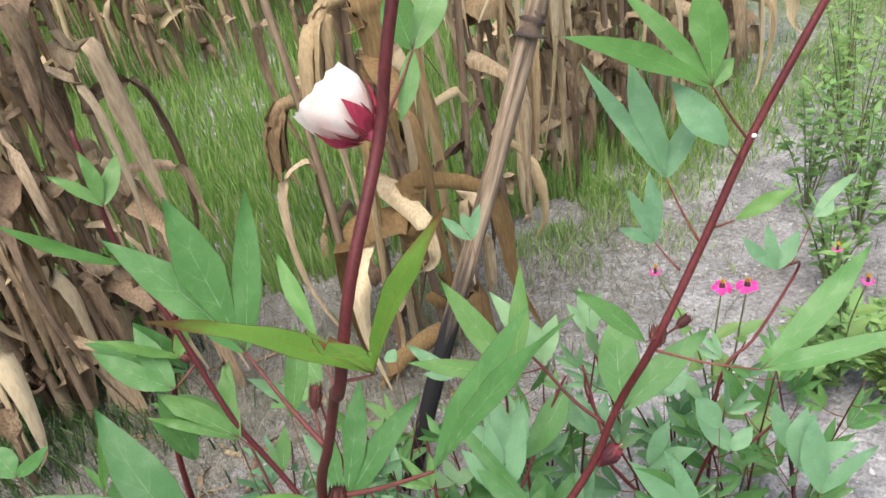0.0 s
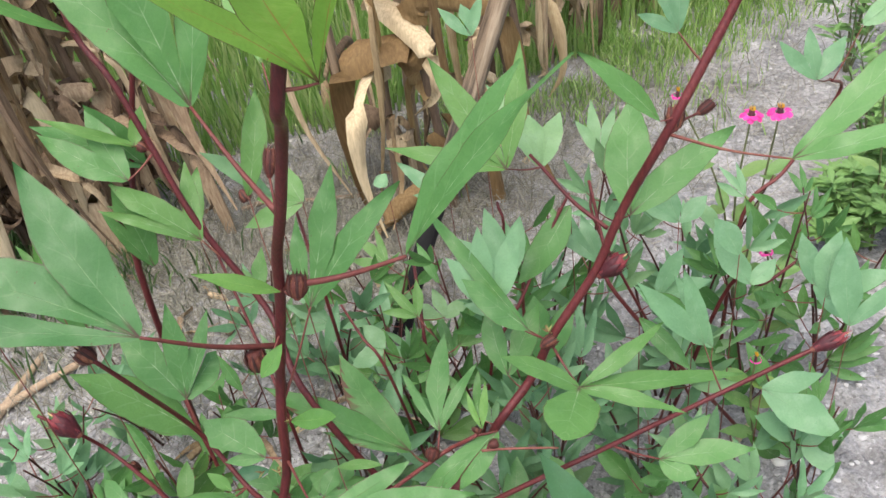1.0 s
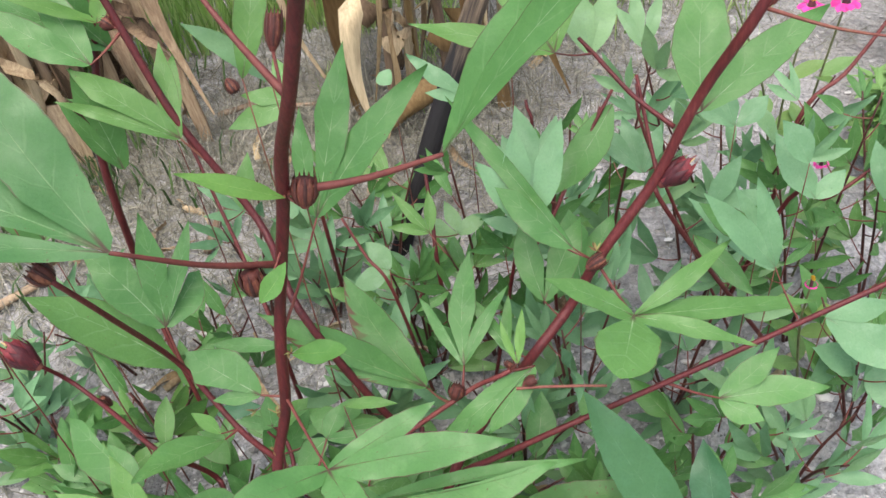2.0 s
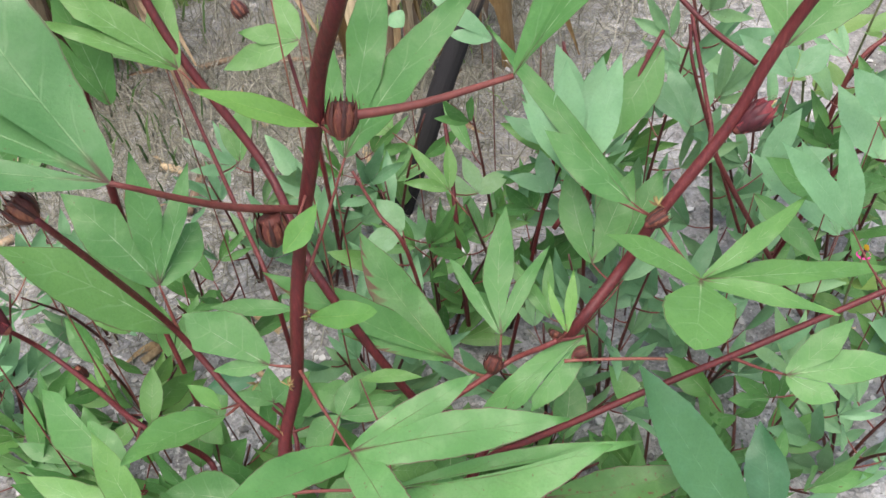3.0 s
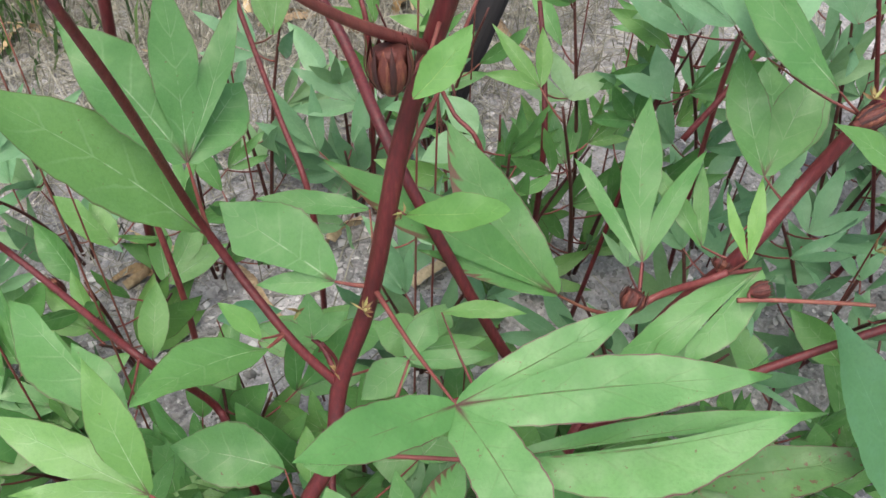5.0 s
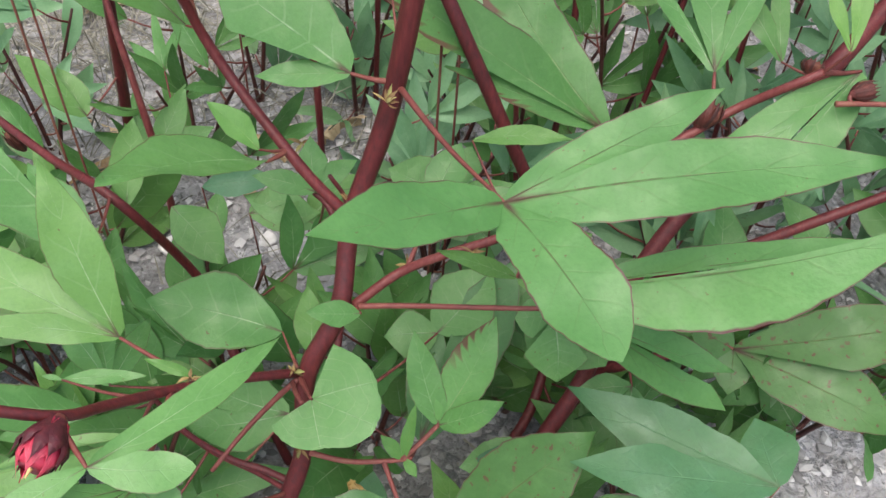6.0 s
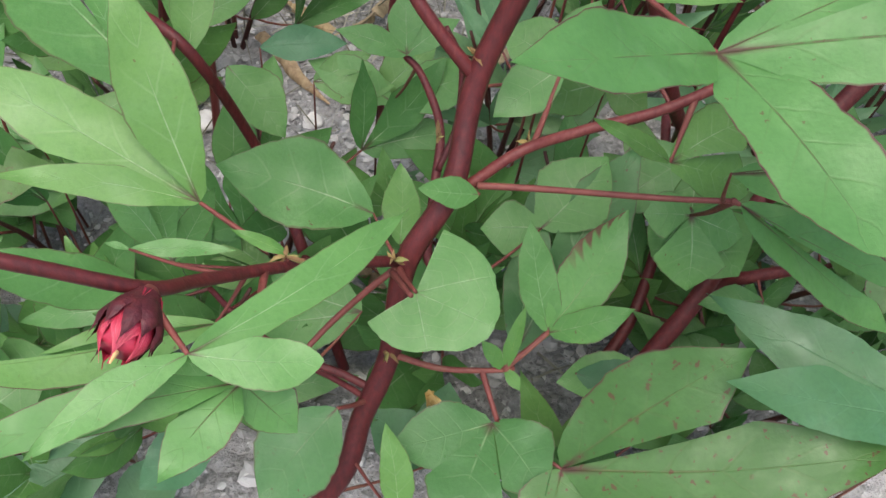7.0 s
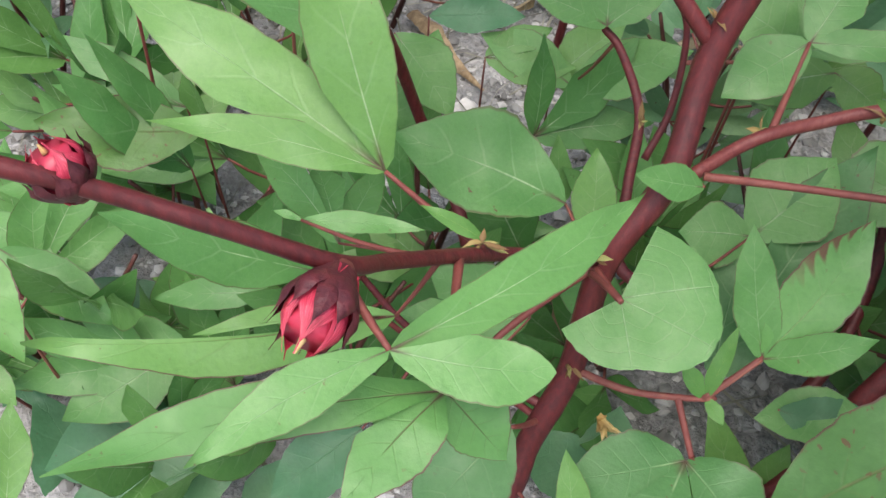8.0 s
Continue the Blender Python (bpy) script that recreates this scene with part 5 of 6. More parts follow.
leaf(left, (-0.237, 0.353, 0.096), [(-0.285, 0.377, 0.143, 0.030), (-0.258, 0.385, 0.123, 0.022)], None, LEAF, (0.16, -0.59, 0.86))
leaf(left, (-0.073, 0.430, 0.263), [(-0.057, 0.480, 0.314, 0.024), (-0.090, 0.465, 0.294, 0.016)], None, LEAF, (0.05, -0.63, 0.85))
leaf(left, (-0.186, 0.072, 0.223), [(-0.261, 0.157, 0.250, 0.047), (-0.218, 0.117, 0.247, 0.025)], None, LEAF, (0.17, -0.43, 1.00))
leaf(left, (-0.266, 0.138, 0.082), [(-0.318, 0.125, 0.157, 0.027), (-0.304, 0.137, 0.168, 0.018)], None, LEAF, (0.13, -0.54, 0.92))
leaf(left, (-0.257, 0.136, 0.112), [(-0.335, 0.129, 0.120, 0.037)], None, LEAF_OLD, (0.13, -0.57, 0.90))
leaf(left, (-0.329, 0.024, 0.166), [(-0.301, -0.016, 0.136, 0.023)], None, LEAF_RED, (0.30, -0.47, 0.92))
calyx(left, (-0.262, 0.255, 0.146), (-0.268, 0.250, 0.168), 0.0115, "dry")
calyx(left, (-0.030, 0.325, 0.516), (-0.022, 0.314, 0.505), 0.0145, "dry")
calyx(left, (-0.287, 0.203, 0.288), (-0.318, 0.219, 0.319), 0.0278, "bud")
calyx(left, (-0.125, 0.348, 0.581), (-0.136, 0.354, 0.587), 0.0140, "dry")
leaf(left, (-0.227, 0.225, 0.435), [(-0.236, 0.244, 0.509, 0.054), (-0.182, 0.256, 0.473, 0.019)], None, LEAF, (0.22, -0.61, 0.82))
leaf(left, (-0.115, 0.394, 0.420), [(-0.193, 0.427, 0.467, 0.036), (-0.218, 0.410, 0.474, 0.022), (-0.104, 0.464, 0.475, 0.028)], None, LEAF, (0.09, -0.67, 0.77))
leaf(left, (0.013, 0.511, 0.357), [(-0.075, 0.496, 0.341, 0.032), (-0.052, 0.522, 0.370, 0.026), (-0.005, 0.556, 0.397, 0.027)], None, LEAF, (-0.02, -0.68, 0.77))

far = thing("roselle_plant", (0.3, 0.32, 0), "young roselle clump with thin stems and blue-green leaves", "plant", "roselle plants")
stem(far, [(0.170, 0.360, -0.050), (0.153, 0.314, 0.192), (0.155, 0.357, 0.272), (0.156, 0.392, 0.306)], 0.0032, 0.0022, STEM, "stem")
stem(far, [(0.130, 0.300, -0.050), (0.095, 0.288, 0.213), (0.070, 0.319, 0.252), (0.049, 0.349, 0.292)], 0.0024, 0.0016, STEM, "stem")
stem(far, [(0.020, 0.500, -0.050), (0.016, 0.466, 0.214), (0.006, 0.502, 0.275), (-0.003, 0.540, 0.325)], 0.0030, 0.0020, STEM, "stem")
stem(far, [(0.613, 0.265, -0.050), (0.404, 0.226, 0.322), (0.395, 0.257, 0.365), (0.390, 0.324, 0.443)], 0.0030, 0.0020, STEM, "stem")
stem(far, [(0.238, 0.236, 0.274), (0.278, 0.251, 0.324), (0.325, 0.298, 0.378), (0.365, 0.327, 0.427)], 0.0026, 0.0018, STEM, "branch")
stem(far, [(0.500, 0.320, -0.050), (0.560, 0.272, 0.265), (0.600, 0.255, 0.279), (0.656, 0.264, 0.307)], 0.0032, 0.0020, STEM, "stem")
stem(far, [(0.620, 0.420, -0.050), (0.630, 0.405, 0.266), (0.696, 0.420, 0.332), (0.772, 0.446, 0.427), (0.721, 0.383, 0.490)], 0.0034, 0.0020, STEM, "stem")
stem(far, [(0.200, 0.300, -0.050), (0.276, 0.348, 0.332), (0.278, 0.369, 0.402)], 0.0026, 0.0018, STEM, "stem")
stem(far, [(0.300, 0.300, -0.050), (0.290, 0.290, 0.314), (0.329, 0.304, 0.363), (0.350, 0.320, 0.412)], 0.0024, 0.0016, STEM, "branch")
stem(far, [(0.561, 0.310, -0.050), (0.402, 0.298, 0.360), (0.393, 0.331, 0.427)], 0.0022, 0.0016, STEM, "branch")
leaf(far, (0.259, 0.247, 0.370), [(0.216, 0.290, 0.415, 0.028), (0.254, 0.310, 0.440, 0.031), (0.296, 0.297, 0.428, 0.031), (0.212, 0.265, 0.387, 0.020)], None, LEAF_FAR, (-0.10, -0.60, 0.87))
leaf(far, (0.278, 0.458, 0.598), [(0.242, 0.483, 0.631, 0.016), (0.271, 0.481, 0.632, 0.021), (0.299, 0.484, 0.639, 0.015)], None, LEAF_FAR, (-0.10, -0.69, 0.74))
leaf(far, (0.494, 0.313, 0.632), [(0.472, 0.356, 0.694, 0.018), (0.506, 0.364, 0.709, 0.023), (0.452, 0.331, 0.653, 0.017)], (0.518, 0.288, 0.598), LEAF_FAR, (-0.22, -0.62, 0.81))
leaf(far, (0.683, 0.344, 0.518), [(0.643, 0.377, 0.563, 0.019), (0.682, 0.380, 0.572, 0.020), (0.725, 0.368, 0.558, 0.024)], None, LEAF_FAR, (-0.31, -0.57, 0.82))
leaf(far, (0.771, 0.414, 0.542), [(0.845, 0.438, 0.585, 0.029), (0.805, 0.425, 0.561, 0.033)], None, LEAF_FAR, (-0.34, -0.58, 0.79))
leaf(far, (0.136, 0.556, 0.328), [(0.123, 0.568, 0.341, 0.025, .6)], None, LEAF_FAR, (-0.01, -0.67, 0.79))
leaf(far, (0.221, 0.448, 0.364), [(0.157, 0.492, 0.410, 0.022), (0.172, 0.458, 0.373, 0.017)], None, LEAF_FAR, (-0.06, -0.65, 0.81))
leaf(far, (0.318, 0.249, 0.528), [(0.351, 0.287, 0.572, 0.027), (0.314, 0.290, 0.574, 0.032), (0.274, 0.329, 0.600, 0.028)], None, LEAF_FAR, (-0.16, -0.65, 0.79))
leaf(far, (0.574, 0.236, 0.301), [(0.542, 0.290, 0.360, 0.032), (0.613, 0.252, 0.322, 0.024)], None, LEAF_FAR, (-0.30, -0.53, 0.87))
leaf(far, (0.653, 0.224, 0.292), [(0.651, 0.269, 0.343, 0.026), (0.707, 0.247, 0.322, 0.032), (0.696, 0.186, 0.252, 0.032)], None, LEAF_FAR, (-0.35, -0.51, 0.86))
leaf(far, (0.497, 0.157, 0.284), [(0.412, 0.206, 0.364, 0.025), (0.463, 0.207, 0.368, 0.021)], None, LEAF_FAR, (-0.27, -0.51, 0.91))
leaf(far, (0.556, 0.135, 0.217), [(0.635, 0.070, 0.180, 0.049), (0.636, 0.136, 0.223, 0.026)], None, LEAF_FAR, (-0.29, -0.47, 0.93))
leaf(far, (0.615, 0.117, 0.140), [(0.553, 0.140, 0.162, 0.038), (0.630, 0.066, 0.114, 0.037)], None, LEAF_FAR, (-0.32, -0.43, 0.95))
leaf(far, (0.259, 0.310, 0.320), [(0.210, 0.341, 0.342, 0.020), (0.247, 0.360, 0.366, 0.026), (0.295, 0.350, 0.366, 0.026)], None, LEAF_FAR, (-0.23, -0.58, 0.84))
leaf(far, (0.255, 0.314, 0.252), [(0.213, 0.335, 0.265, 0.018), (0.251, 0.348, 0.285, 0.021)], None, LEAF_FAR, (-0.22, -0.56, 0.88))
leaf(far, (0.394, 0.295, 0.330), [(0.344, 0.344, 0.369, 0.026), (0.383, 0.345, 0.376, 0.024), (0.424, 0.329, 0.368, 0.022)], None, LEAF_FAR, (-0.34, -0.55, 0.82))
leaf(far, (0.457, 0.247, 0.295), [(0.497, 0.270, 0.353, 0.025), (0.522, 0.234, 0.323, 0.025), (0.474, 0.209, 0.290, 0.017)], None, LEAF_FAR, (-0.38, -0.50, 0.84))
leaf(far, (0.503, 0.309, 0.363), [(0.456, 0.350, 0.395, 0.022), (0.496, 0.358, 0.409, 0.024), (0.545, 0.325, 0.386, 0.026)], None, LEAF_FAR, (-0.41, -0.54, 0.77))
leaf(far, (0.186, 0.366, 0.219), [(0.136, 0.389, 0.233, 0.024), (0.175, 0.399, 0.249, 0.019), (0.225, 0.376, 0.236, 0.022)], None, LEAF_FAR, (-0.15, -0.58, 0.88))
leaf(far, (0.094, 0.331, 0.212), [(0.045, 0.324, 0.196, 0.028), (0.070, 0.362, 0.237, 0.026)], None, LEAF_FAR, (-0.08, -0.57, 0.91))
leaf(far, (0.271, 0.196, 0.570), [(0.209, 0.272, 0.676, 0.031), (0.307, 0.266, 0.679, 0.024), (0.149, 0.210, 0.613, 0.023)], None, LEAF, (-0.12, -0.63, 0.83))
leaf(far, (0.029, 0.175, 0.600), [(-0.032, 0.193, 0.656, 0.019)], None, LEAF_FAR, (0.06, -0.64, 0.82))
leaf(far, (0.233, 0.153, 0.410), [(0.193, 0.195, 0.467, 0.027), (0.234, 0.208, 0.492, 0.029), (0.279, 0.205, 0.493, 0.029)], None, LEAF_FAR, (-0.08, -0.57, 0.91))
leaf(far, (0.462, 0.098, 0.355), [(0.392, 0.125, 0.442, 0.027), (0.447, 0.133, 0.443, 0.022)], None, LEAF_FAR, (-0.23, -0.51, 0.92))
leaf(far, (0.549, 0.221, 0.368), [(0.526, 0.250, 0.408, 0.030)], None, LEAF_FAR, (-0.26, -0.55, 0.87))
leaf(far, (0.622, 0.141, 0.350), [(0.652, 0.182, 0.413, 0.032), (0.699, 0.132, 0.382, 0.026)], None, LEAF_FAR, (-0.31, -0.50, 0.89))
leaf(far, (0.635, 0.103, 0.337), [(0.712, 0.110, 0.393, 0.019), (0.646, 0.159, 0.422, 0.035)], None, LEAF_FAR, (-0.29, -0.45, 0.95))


# ---------------------------------------------------------------- low roselle shrubs
def shrub_leaf(rnd, p, out, ln, broad):
    """One leaf on its stalk: three lobes held up and outward, or a single blade; returns blade and stalk meshes."""
    rise = rnd.uniform(0.2, 0.9)
    q = p + Vector((out.x, out.y, rise)).normalized() * rnd.uniform(0.015, 0.045)
    d = Vector((out.x * 0.8, out.y * 0.6 + 0.1, rnd.uniform(0.25, 1.3))).normalized()
    up = Vector((out.x * 0.5 + rnd.uniform(-.4, .4), -rnd.uniform(0.35, 1.1), rnd.uniform(0.4, 1.0)))
    sd = d.cross(up).normalized()
    bm = bmesh.new()
    if rnd.random() < 0.72:
        lobes = []
        wide = rnd.uniform(0.42, 0.7)
        for ang, f in ((0, 1.0), (wide, rnd.uniform(0.7, 0.9)), (-wide, rnd.uniform(0.7, 0.9))):
            lobes.append((q + (d * math.cos(ang) + sd * math.sin(ang)) * ln * f, ln * rnd.uniform(0.22, 0.31) * broad, {"droop": rnd.uniform(-.02, .05), "curl": rnd.uniform(-.03, .10)}))
        palm(bm, q, lobes, up, fold=rnd.uniform(0.04, 0.16), steps=12, root=0.25, taper=1.0)
    else:
        blade(bm, q, q + d * ln, up, ln * rnd.uniform(0.28, 0.42) * broad, rnd.uniform(-.03, .08), rnd.uniform(0.06, 0.2), steps=12, root=0.15, taper=0.95, curl=rnd.uniform(-.02, .12))
    st = bmesh.new()
    tube(st, [p, (p + q) / 2 + Vector((0, 0, -0.003)), q], 0.0011, 0.0008, 5, 4)
    return bm, st


def shrub(seed, x, y, height, spread, stems, leaves, mat, size=0.08, broad=1.0):
    """A young roselle: thin dark red stems from one foot, lobed leaves spaced up each stem."""
    rnd = random.Random(seed)
    s = thing("roselle_shrub", (x, y, ground_height(x, y)), "low bushy young roselle with thin red stems on soil" if height < 0.3 else "slender young roselle with upright dark red stems", "plant", "roselle shrubs")
    for k in range(stems):
        a = k * math.tau / stems + rnd.uniform(-0.5, 0.5)
        r = spread * rnd.uniform(0.4, 1.0)
        h = height * rnd.uniform(0.7, 1.05)
        top = Vector((math.cos(a) * r, math.sin(a) * r, h))
        bm = bmesh.new()
        line = tube(bm, [(0, 0, -0.02), top * 0.45 + Vector((0, 0, h * 0.08)), top], 0.0026, 0.0012, 6, 12)
        part("stem", bm, SHRUB_STEM, s)
        turn = rnd.random() * math.tau
        for i in range(leaves):
            u = 0.10 + 0.90 * (i + rnd.random() * 0.7) / leaves
            turn += 2.4 + rnd.uniform(-.3, .3)
            out = Vector((math.cos(turn), math.sin(turn), 0))
            blade_bm, stalk_bm = shrub_leaf(rnd, line[min(int(u * 11), 11)], out, size * rnd.uniform(0.65, 1.15) * (1.1 - 0.35 * u), broad)
            part("leaf", blade_bm, mat, s)
            part("petiole", stalk_bm, TWIG, s)


# foot x, foot y, height, spread, stems, leaves on each
SHRUBS = [(0.22, 0.36, 0.33, 0.10, 3, 7), (0.37, 0.38, 0.44, 0.12, 2, 10), (0.50, 0.36, 0.46, 0.13, 2, 10), (0.62, 0.30, 0.40, 0.12, 2, 10), (0.43, 0.22, 0.26, 0.12, 3, 7), (0.30, 0.22, 0.24, 0.10, 3, 6),
          (0.13, 0.34, 0.26, 0.09, 4, 4), (0.04, 0.26, 0.17, 0.08, 4, 4), (0.58, 0.46, 0.34, 0.12, 4, 5), (0.75, 0.34, 0.36, 0.12, 3, 7), (-0.40, 0.33, 0.22, 0.10, 4, 5),
          (-0.14, 0.15, 0.13, 0.08, 4, 4), (0.07, 0.11, 0.10, 0.08, 4, 4), (0.18, 0.10, 0.13, 0.08, 4, 4), (0.29, 0.05, 0.12, 0.08, 4, 4), (-0.03, 0.10, 0.09, 0.07, 4, 4),
          (0.41, 0.08, 0.15, 0.10, 4, 4), (0.53, 0.08, 0.18, 0.10, 4, 5), (0.64, 0.15, 0.20, 0.08, 3, 5),
          (-0.19, 0.07, 0.09, 0.08, 3, 3), (0.05, -0.05, 0.07, 0.08, 3, 3), (0.14, 0.01, 0.09, 0.08, 3, 4), (-0.27, 0.17, 0.11, 0.08, 3, 4), (-0.34, 0.25, 0.12, 0.08, 3, 4), (-0.24, 0.31, 0.10, 0.07, 3, 4), (-0.33, 0.08, 0.10, 0.08, 3, 4), (-0.25, 0.04, 0.08, 0.07, 3, 3),
          (-0.16, 0.42, 0.16, 0.08, 3, 4), (-0.30, 0.46, 0.17, 0.09, 3, 4), (0.10, 0.44, 0.18, 0.08, 3, 4), (0.36, 0.52, 0.26, 0.09, 4, 4), (0.22, 0.16, 0.17, 0.08, 4, 4),
          (0.00, 0.50, 0.20, 0.09, 3, 5), (0.10, 0.57, 0.22, 0.08, 3, 4), (-0.10, 0.53, 0.25, 0.07, 2, 5)]
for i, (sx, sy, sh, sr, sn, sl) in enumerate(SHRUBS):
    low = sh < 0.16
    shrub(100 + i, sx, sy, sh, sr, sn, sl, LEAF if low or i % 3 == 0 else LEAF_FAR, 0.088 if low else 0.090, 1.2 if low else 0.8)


# ---------------------------------------------------------------- the open flower on the tall plant
def petal_mat():
    m, nt = mat_new("cream_petal")
    n = noise_n(nt, 35, 4, 0.6)
    col = ramp(nt, n, [(0.3, (0.72, 0.55, 0.50)), (0.6, (0.85, 0.78, 0.72)), (0.8, (0.90, 0.86, 0.80))])
    finish(nt, col, 0.55, n, 0.3, 0.002, trans=0.35)
    return m


PETAL = petal_mat()


def hibiscus_flower(plant, base, mouth, r):
    """A half-open flower: a boxy cup of wrapped petals held by red pointed sepals."""
    o = Vector(base) - plant.matrix_basis.translation
    ax = Vector(mouth) - Vector(base)
    ln = ax.length
    ax.normalize()
    s0 = ax.orthogonal().normalized()
    t0 = ax.cross(s0)
    bm = bmesh.new()
    tube(bm, [o - ax * 0.006, o + ax * 0.004, o + ax * 0.014], 0.003, 0.0105, 10, 6)
    fl = part("flower", bm, SEPAL_PINK, plant, "half-open cream-pink flower with red pointed sepals")
    for k in range(5):
        a0 = k * math.tau / 5
        bm = bmesh.new()
        rows = []
        for i in range(9):
            u = i / 8
            rad = 0.009 + (r - 0.009) * min(1.0, u * 1.7) ** 0.7 * (1 - 0.10 * max(0, u - 0.75))
            row = []
            for j in range(9):
                v = j / 8 - 0.5
                a = a0 + v * 1.9
                rr = rad * (1 + 0.10 * v) + 0.0016 * math.sin(j * 1.7 + k * 2 + u * 4)
                zz = ln * (u - 0.10 * u * abs(2 * v) ** 3 + 0.03 * u * math.sin(v * 17 + k))
                row.append(bm.verts.new(o + ax * (0.006 + zz) + (s0 * math.cos(a) + t0 * math.sin(a)) * rr))
            rows.append(row)
        for p, q in zip(rows, rows[1:]):
            for j in range(8):
                bm.faces.new((p[j], p[j + 1], q[j + 1], q[j]))
        part("petal", bm, PETAL, fl)
        a = a0 + 0.6
        out = s0 * math.cos(a) + t0 * math.sin(a)
        bm = bmesh.new()
        blade(bm, o + ax * 0.002 + out * 0.006, o + ax * 0.034 + out * (r * 1.12), out, 0.0145, 0.10, 0.25, 0.4, steps=10, root=0.75, taper=1.0)
        part("sepal", bm, SEPAL_PINK, fl)
        for da in (0.35, 0.9):
            out = s0 * math.cos(a + da) + t0 * math.sin(a + da)
            bm = bmesh.new()
            blade(bm, o + out * 0.008, o + ax * 0.022 + out * 0.027, out, 0.0055, 0.08, 0.2, steps=6, root=0.6)
            part("scale", bm, CALYX_DULL, fl)


SEPAL_PINK = streaky("pink_red_sepal", [(0.2, (0.20, 0.02, 0.045)), (0.5, (0.42, 0.045, 0.09)), (0.85, (0.62, 0.18, 0.22))], 70, (5, 5, 1), 0.5, trans=0.15, random=0.15)


# ---------------------------------------------------------------- zinnias and herbs beside the path
def flat_mat(name, a, b, rough=0.6, trans=0.2, scale=60):
    m, nt = mat_new(name)
    n = noise_n(nt, scale, 3)
    finish(nt, ramp(nt, n, [(0.3, a), (0.7, b)]), rough, n, 0.2, 0.001, trans=trans)
    return m


PINK = flat_mat("magenta_petal", (0.55, 0.02, 0.22), (0.80, 0.07, 0.38))
CUP = flat_mat("zinnia_cup", (0.06, 0.015, 0.03), (0.12, 0.03, 0.04), trans=0.0)
YELLOW = flat_mat("yellow_disc", (0.65, 0.35, 0.02), (0.85, 0.55, 0.05), trans=0.0)
HERB = leaf_material("herb_leaf", (0.10, 0.21, 0.05), (0.20, 0.35, 0.11), (0.28, 0.40, 0.14))
HERB_STEM = flat_mat("herb_stem", (0.085, 0.10, 0.035), (0.19, 0.20, 0.09), trans=0.0)


def zinnia(x, y, heads, seed):
    rnd = random.Random(seed)
    z = thing("zinnia", (x, y, ground_height(x, y)), "zinnia plant with magenta flower on a thin green stem", "flower", "zinnias")
    for hx, hy, hz, size in heads:
        r = size * 0.8
        top = Vector((hx - x, hy - y, hz))
        bm = bmesh.new()
        line = tube(bm, [(0, 0, -0.02), top * 0.5 + Vector((rnd.uniform(-.02, .02), 0, 0.02)), top], 0.002, 0.0014, 6, 10)
        part("stem", bm, HERB_STEM, z)
        bm = bmesh.new()
        tube(bm, [top - Vector((0, 0, 0.004)), top + Vector((0, 0, 0.003)), top + Vector((0, 0, 0.008))], r * 0.28, r * 0.20, 9, 8)
        part("cone", bm, CUP, z, "dark maroon flower cone")
        bm = bmesh.new()
        for k in range(9):
            a = k * 0.7
            o = Vector((math.cos(a), math.sin(a), 0)) * r * 0.24
            blade(bm, top + o * 0.7 + Vector((0, 0, 0.007)), top + o + Vector((0, 0, 0.013)), (1, 0, 0.2), 0.005, steps=4, root=0.6)
        part("stamen", bm, YELLOW, z, "ring of small yellow stamen tips")
        n = 12
        for k in range(n):
            a = k * math.tau / n + rnd.uniform(-.1, .1)
            o = Vector((math.cos(a), math.sin(a), 0))
            bm = bmesh.new()
            blade(bm, top + o * 0.006, top + o * r * 0.95 + Vector((0, 0, -r * rnd.uniform(0.05, 0.4))), (0, 0, 1), r * 0.55, 0.05, 0.15, 0.68, steps=6, root=0.4, taper=0.6)
            part("petal", bm, PINK, z)
        for i in range(3):
            p = line[2 + 2 * i]
            for sg in (-1, 1):
                a = rnd.random() * 3 + (0 if sg > 0 else math.pi)
                o = Vector((math.cos(a), math.sin(a), 0.35))
                bm = bmesh.new()
                blade(bm, p, p + o * rnd.uniform(0.035, 0.06), (0, -0.3, 1), 0.022, 0.05, steps=7, root=0.5)
                part("leaf", bm, HERB, z)


zinnia(0.69, 0.53, [(0.674, 0.500, 0.405, 0.023), (0.703, 0.472, 0.420, 0.024), (0.576, 0.538, 0.435, 0.012)], 1)
zinnia(0.68, 0.42, [(0.661, 0.378, 0.250, 0.013)], 2)
zinnia(0.61, 0.23, [(0.588, 0.224, 0.202, 0.010)], 3)
zinnia(0.98, 0.62, [(0.93, 0.50, 0.36, 0.014), (0.9, 0.55, 0.40, 0.012)], 4)


def herb(seed, x, y, h, stems=8, thick=2, wide=0.14):
    rnd = random.Random(seed)
    s = thing("herb", (x, y, ground_height(x, y)), "leafy light green garden herb growing at the path" if thick < 4 else "dense leafy green herb clump beside bare soil", "plant", "garden herbs")
    bm_l = bmesh.new()
    for k in range(stems):
        a = rnd.random() * math.tau
        r = wide * rnd.uniform(0.15, 1.0)
        top = Vector((math.cos(a) * r, math.sin(a) * r, h * rnd.uniform(0.5, 1.0)))
        bm = bmesh.new()
        line = tube(bm, [(0, 0, -0.02), top * 0.5 + Vector((0, 0, 0.03)), top], 0.0024, 0.001, 5, 12)
        part("stem", bm, HERB_STEM, s)
        for i in range(2, 12):
            for j in range(thick):
                b = rnd.random() * math.tau
                d = Vector((math.cos(b), math.sin(b), rnd.uniform(-0.1, 0.7))).normalized()
                p = line[i].lerp(line[min(i + 1, 11)], rnd.random())
                blade(bm_l, p, p + d * rnd.uniform(0.018, 0.042), (rnd.uniform(-.5, .5), -0.3, 1), rnd.uniform(0.007, 0.015), 0.05, steps=4, root=0.3)
    part("foliage", bm_l, HERB, s)


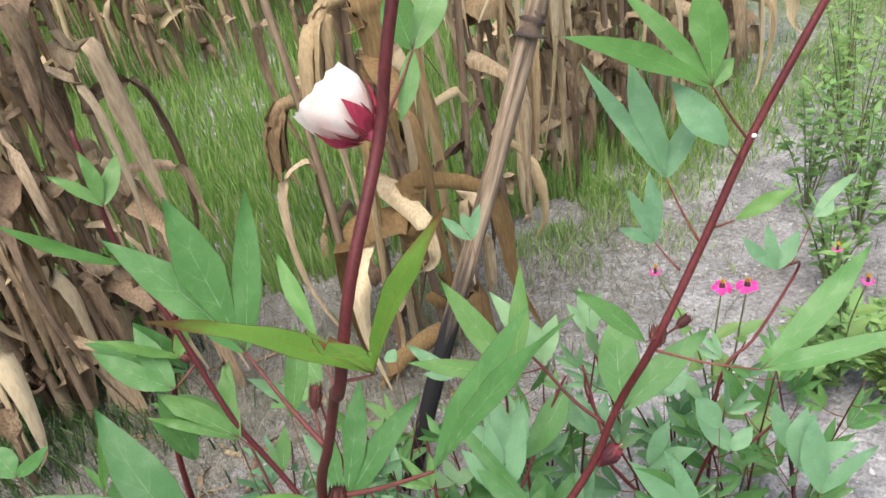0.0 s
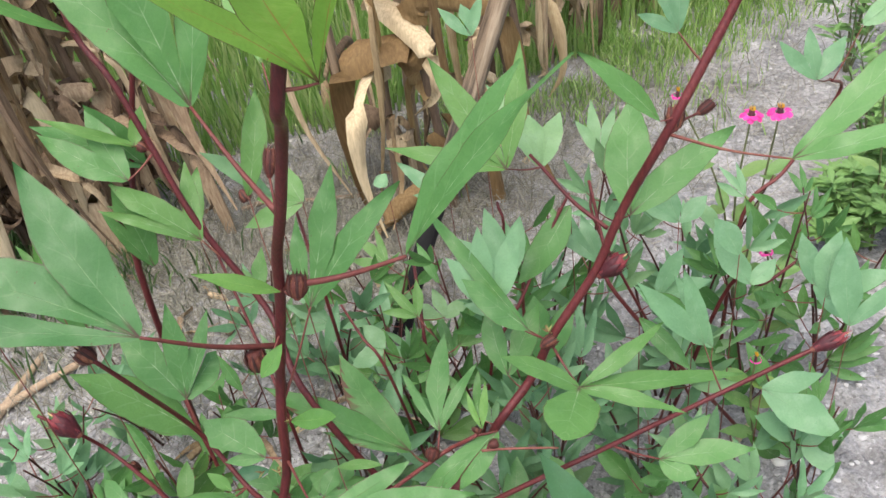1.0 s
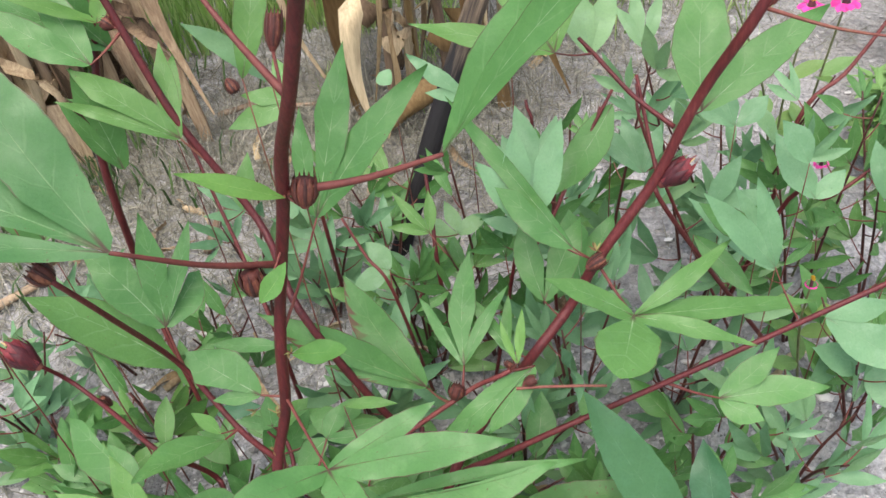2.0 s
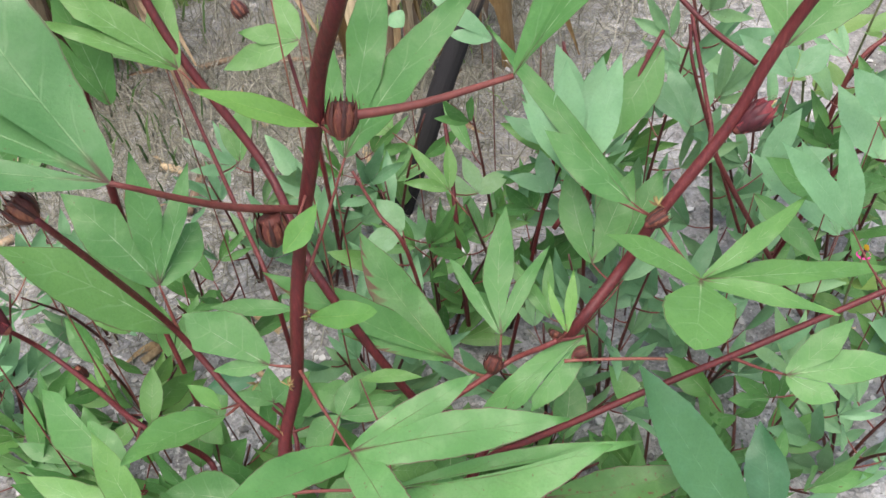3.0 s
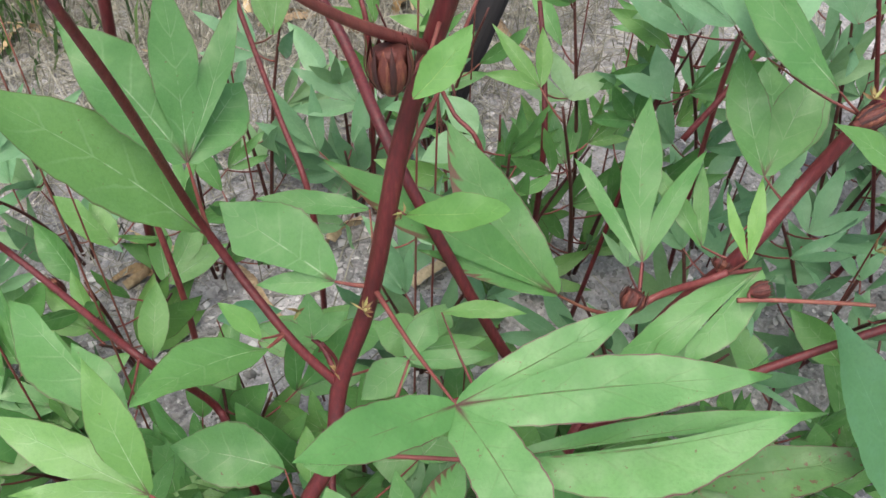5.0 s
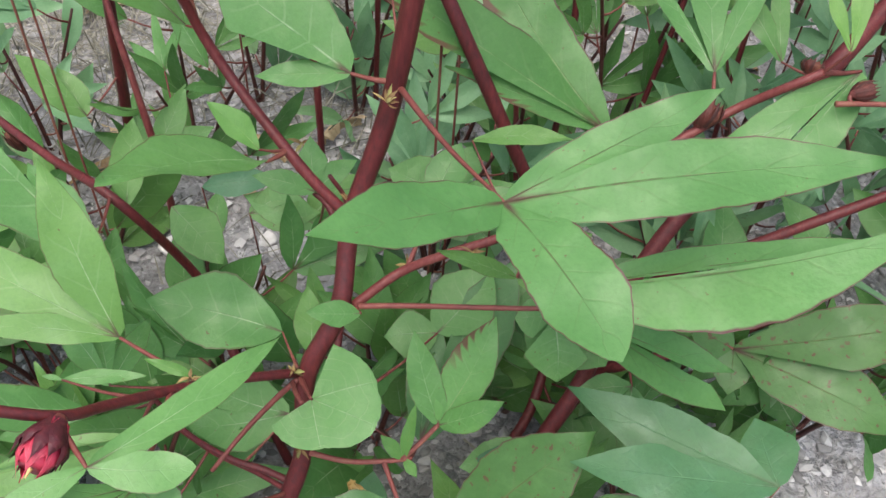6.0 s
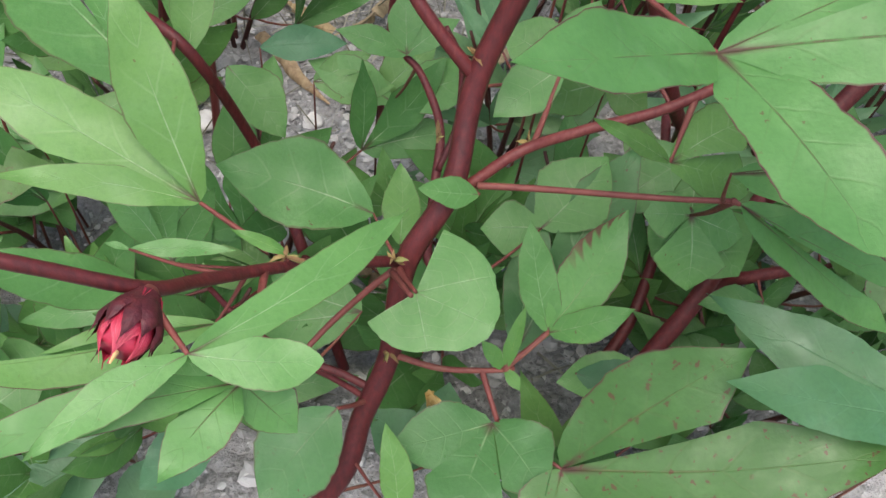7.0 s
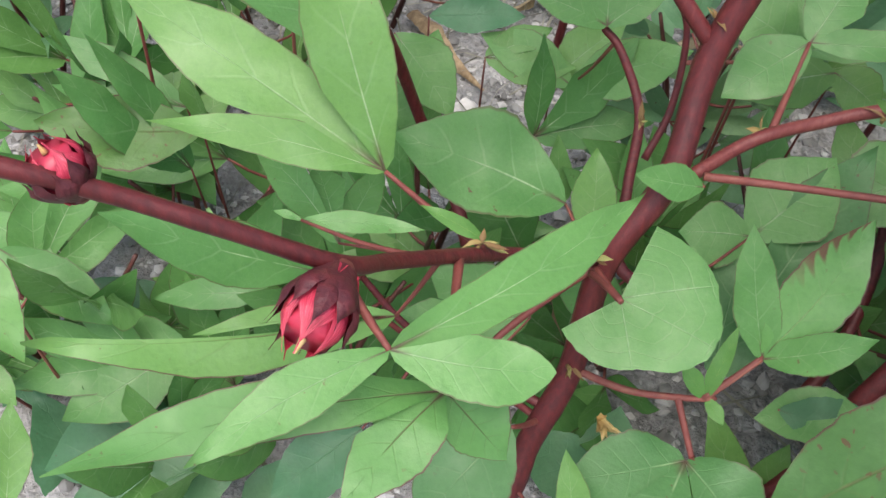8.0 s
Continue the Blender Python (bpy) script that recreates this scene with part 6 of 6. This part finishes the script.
for i, (hx, hy, hh) in enumerate([(1.12, 0.92, 0.34), (1.28, 1.08, 0.42), (1.38, 1.3, 0.45), (1.22, 1.22, 0.36), (1.48, 1.52, 0.45), (1.5, 1.15, 0.42), (1.42, 0.9, 0.38),
                                  (1.62, 1.75, 0.45), (1.7, 1.4, 0.45), (1.36, 0.62, 0.34)]):
    herb(300 + i, hx, hy, hh, 9, 2)
for i, (hx, hy, hh) in enumerate([(0.93, 0.62, 0.17), (1.03, 0.72, 0.20), (1.05, 0.56, 0.18), (1.16, 0.64, 0.22), (1.20, 0.48, 0.22)]):
    herb(340 + i, hx, hy, hh, 14, 5, 0.12)


# ---------------------------------------------------------------- litter and stones
def fallen_stick(a, b, r, label):
    a, b = Vector(a), Vector(b)
    a.z, b.z = ground_height(a.x, a.y), ground_height(b.x, b.y)
    s = thing("dry_stalk_piece", a, label, "stick")
    bm = bmesh.new()
    tube(bm, [(0, 0, r), (b - a) * 0.5 + Vector((0, 0, r * 1.2)), (b - a) + Vector((0, 0, r))], r, r * 0.85, 8, 10, 0.1)
    part("stalk", bm, STALK, s)


fallen_stick((-0.175, 0.79, 0), (-0.20, 0.68, 0), 0.008, "short pale broken corn stalk lying on soil")
fallen_stick((-0.60, 0.59, 0), (-0.46, 0.69, 0), 0.008, "dry straw-coloured stalk lying on the soil")

fallen_stick((-0.19, 1.07, 0), (-0.10, 1.09, 0), 0.006, "thin dry corn stalk lying on the litter")
fallen_stick((-0.05, 1.06, 0), (0.11, 1.03, 0), 0.005, "long dry corn stalk lying across pale soil")
fallen_stick((-0.61, 0.55, 0), (-0.55, 0.72, 0), 0.008, "grey dry branch lying on the ground")


def dry_leaf(x, y, turn, seed):
    """A curled dead corn leaf on the ground."""
    rnd = random.Random(seed)
    z = ground_height(x, y)
    s = thing("fallen_leaf", (x, y, z), "curled straw-coloured dead leaf lying on soil", "dead leaf", "fallen leaves")
    d = Vector((math.cos(turn), math.sin(turn), 0))
    n = Vector((-d.y, d.x, 0))
    bm = bmesh.new()
    ribbon(bm, [(0, 0, 0.006), d * 0.03 + n * rnd.uniform(-.01, .01) + Vector((0, 0, 0.012)), d * 0.06 + n * rnd.uniform(-.015, .015) + Vector((0, 0, 0.008)), d * 0.10 + Vector((0, 0, 0.004))], 0.016, 0.012, rnd.uniform(-1.5, 1.5), seed)
    part("blade", bm, HUSK if seed % 3 == 0 else CORN, s)


rl = random.Random(44)
for i in range(22):
    dry_leaf(rl.gauss(-0.2, 0.3), rl.gauss(0.75, 0.22), rl.random() * 6.3, 500 + i)
for i in range(8):
    dry_leaf(rl.uniform(-0.3, 0.6), rl.uniform(0.1, 0.6), rl.random() * 6.3, 600 + i)


def stone(x, y, r, seed):
    rnd = random.Random(seed)
    bm = bmesh.new()
    bmesh.ops.create_icosphere(bm, subdivisions=3, radius=r)
    for v in bm.verts:
        v.co *= 1 + 0.12 * noise.noise(v.co / r * 4.0) + 0.35 * noise.noise(v.co / r * 1.3 + Vector((seed, 0, 0)))
        v.co.z *= 0.6
    ob = part("stone", bm, STONE)
    ob.location = (x, y, ground_height(x, y) + r * 0.25)
    ob.rotation_euler = (0, 0, rnd.random() * 6)
    tagged(ob, "pale whitish stone lying on grey soil", "stone", "stones")


STONE = flat_mat("pale_stone", (0.42, 0.40, 0.38), (0.75, 0.73, 0.70), 0.9, 0.0, 50)
for i, (px, py, pr) in enumerate([(0.634, 0.202, 0.014), (0.198, 0.379, 0.011), (-0.188, 0.319, 0.010), (0.69, 0.10, 0.012), (0.62, 0.02, 0.010), (-0.10, 0.32, 0.009), (0.24, 0.40, 0.009), (-0.2, 0.35, 0.012), (0.05, 0.33, 0.008), (0.33, 0.45, 0.010)]):
    stone(px, py, pr, i)
hibiscus_flower(main, (0.156, 0.027, 1.006), (0.126, 0.046, 1.040), 0.028)


def withered_flower(plant, at):
    """A shrivelled yellow flower caught among the twigs."""
    rnd = random.Random(8)
    o = Vector(at) - plant.matrix_basis.translation
    bm = bmesh.new()
    for k in range(4):
        d = Vector((rnd.uniform(0.1, 0.9), rnd.uniform(-0.6, 0.1), rnd.uniform(-0.9, -0.3))).normalized()
        e = Vector((rnd.uniform(-.4, .4), rnd.uniform(-.4, .4), rnd.uniform(-.4, .4)))
        ribbon(bm, [o, o + d * 0.006 + e * 0.004, o + d * 0.013, o + d * 0.019 + e * 0.006], 0.007, 0.004, 2.0, k)
    part("withered_flower", bm, WITHERED, plant, "shrivelled pale yellow spent flower")


WITHERED = flat_mat("withered_petal", (0.60, 0.38, 0.12), (0.80, 0.62, 0.30), 0.7, 0.3)
withered_flower(main, (-0.055, 0.017, 0.044))
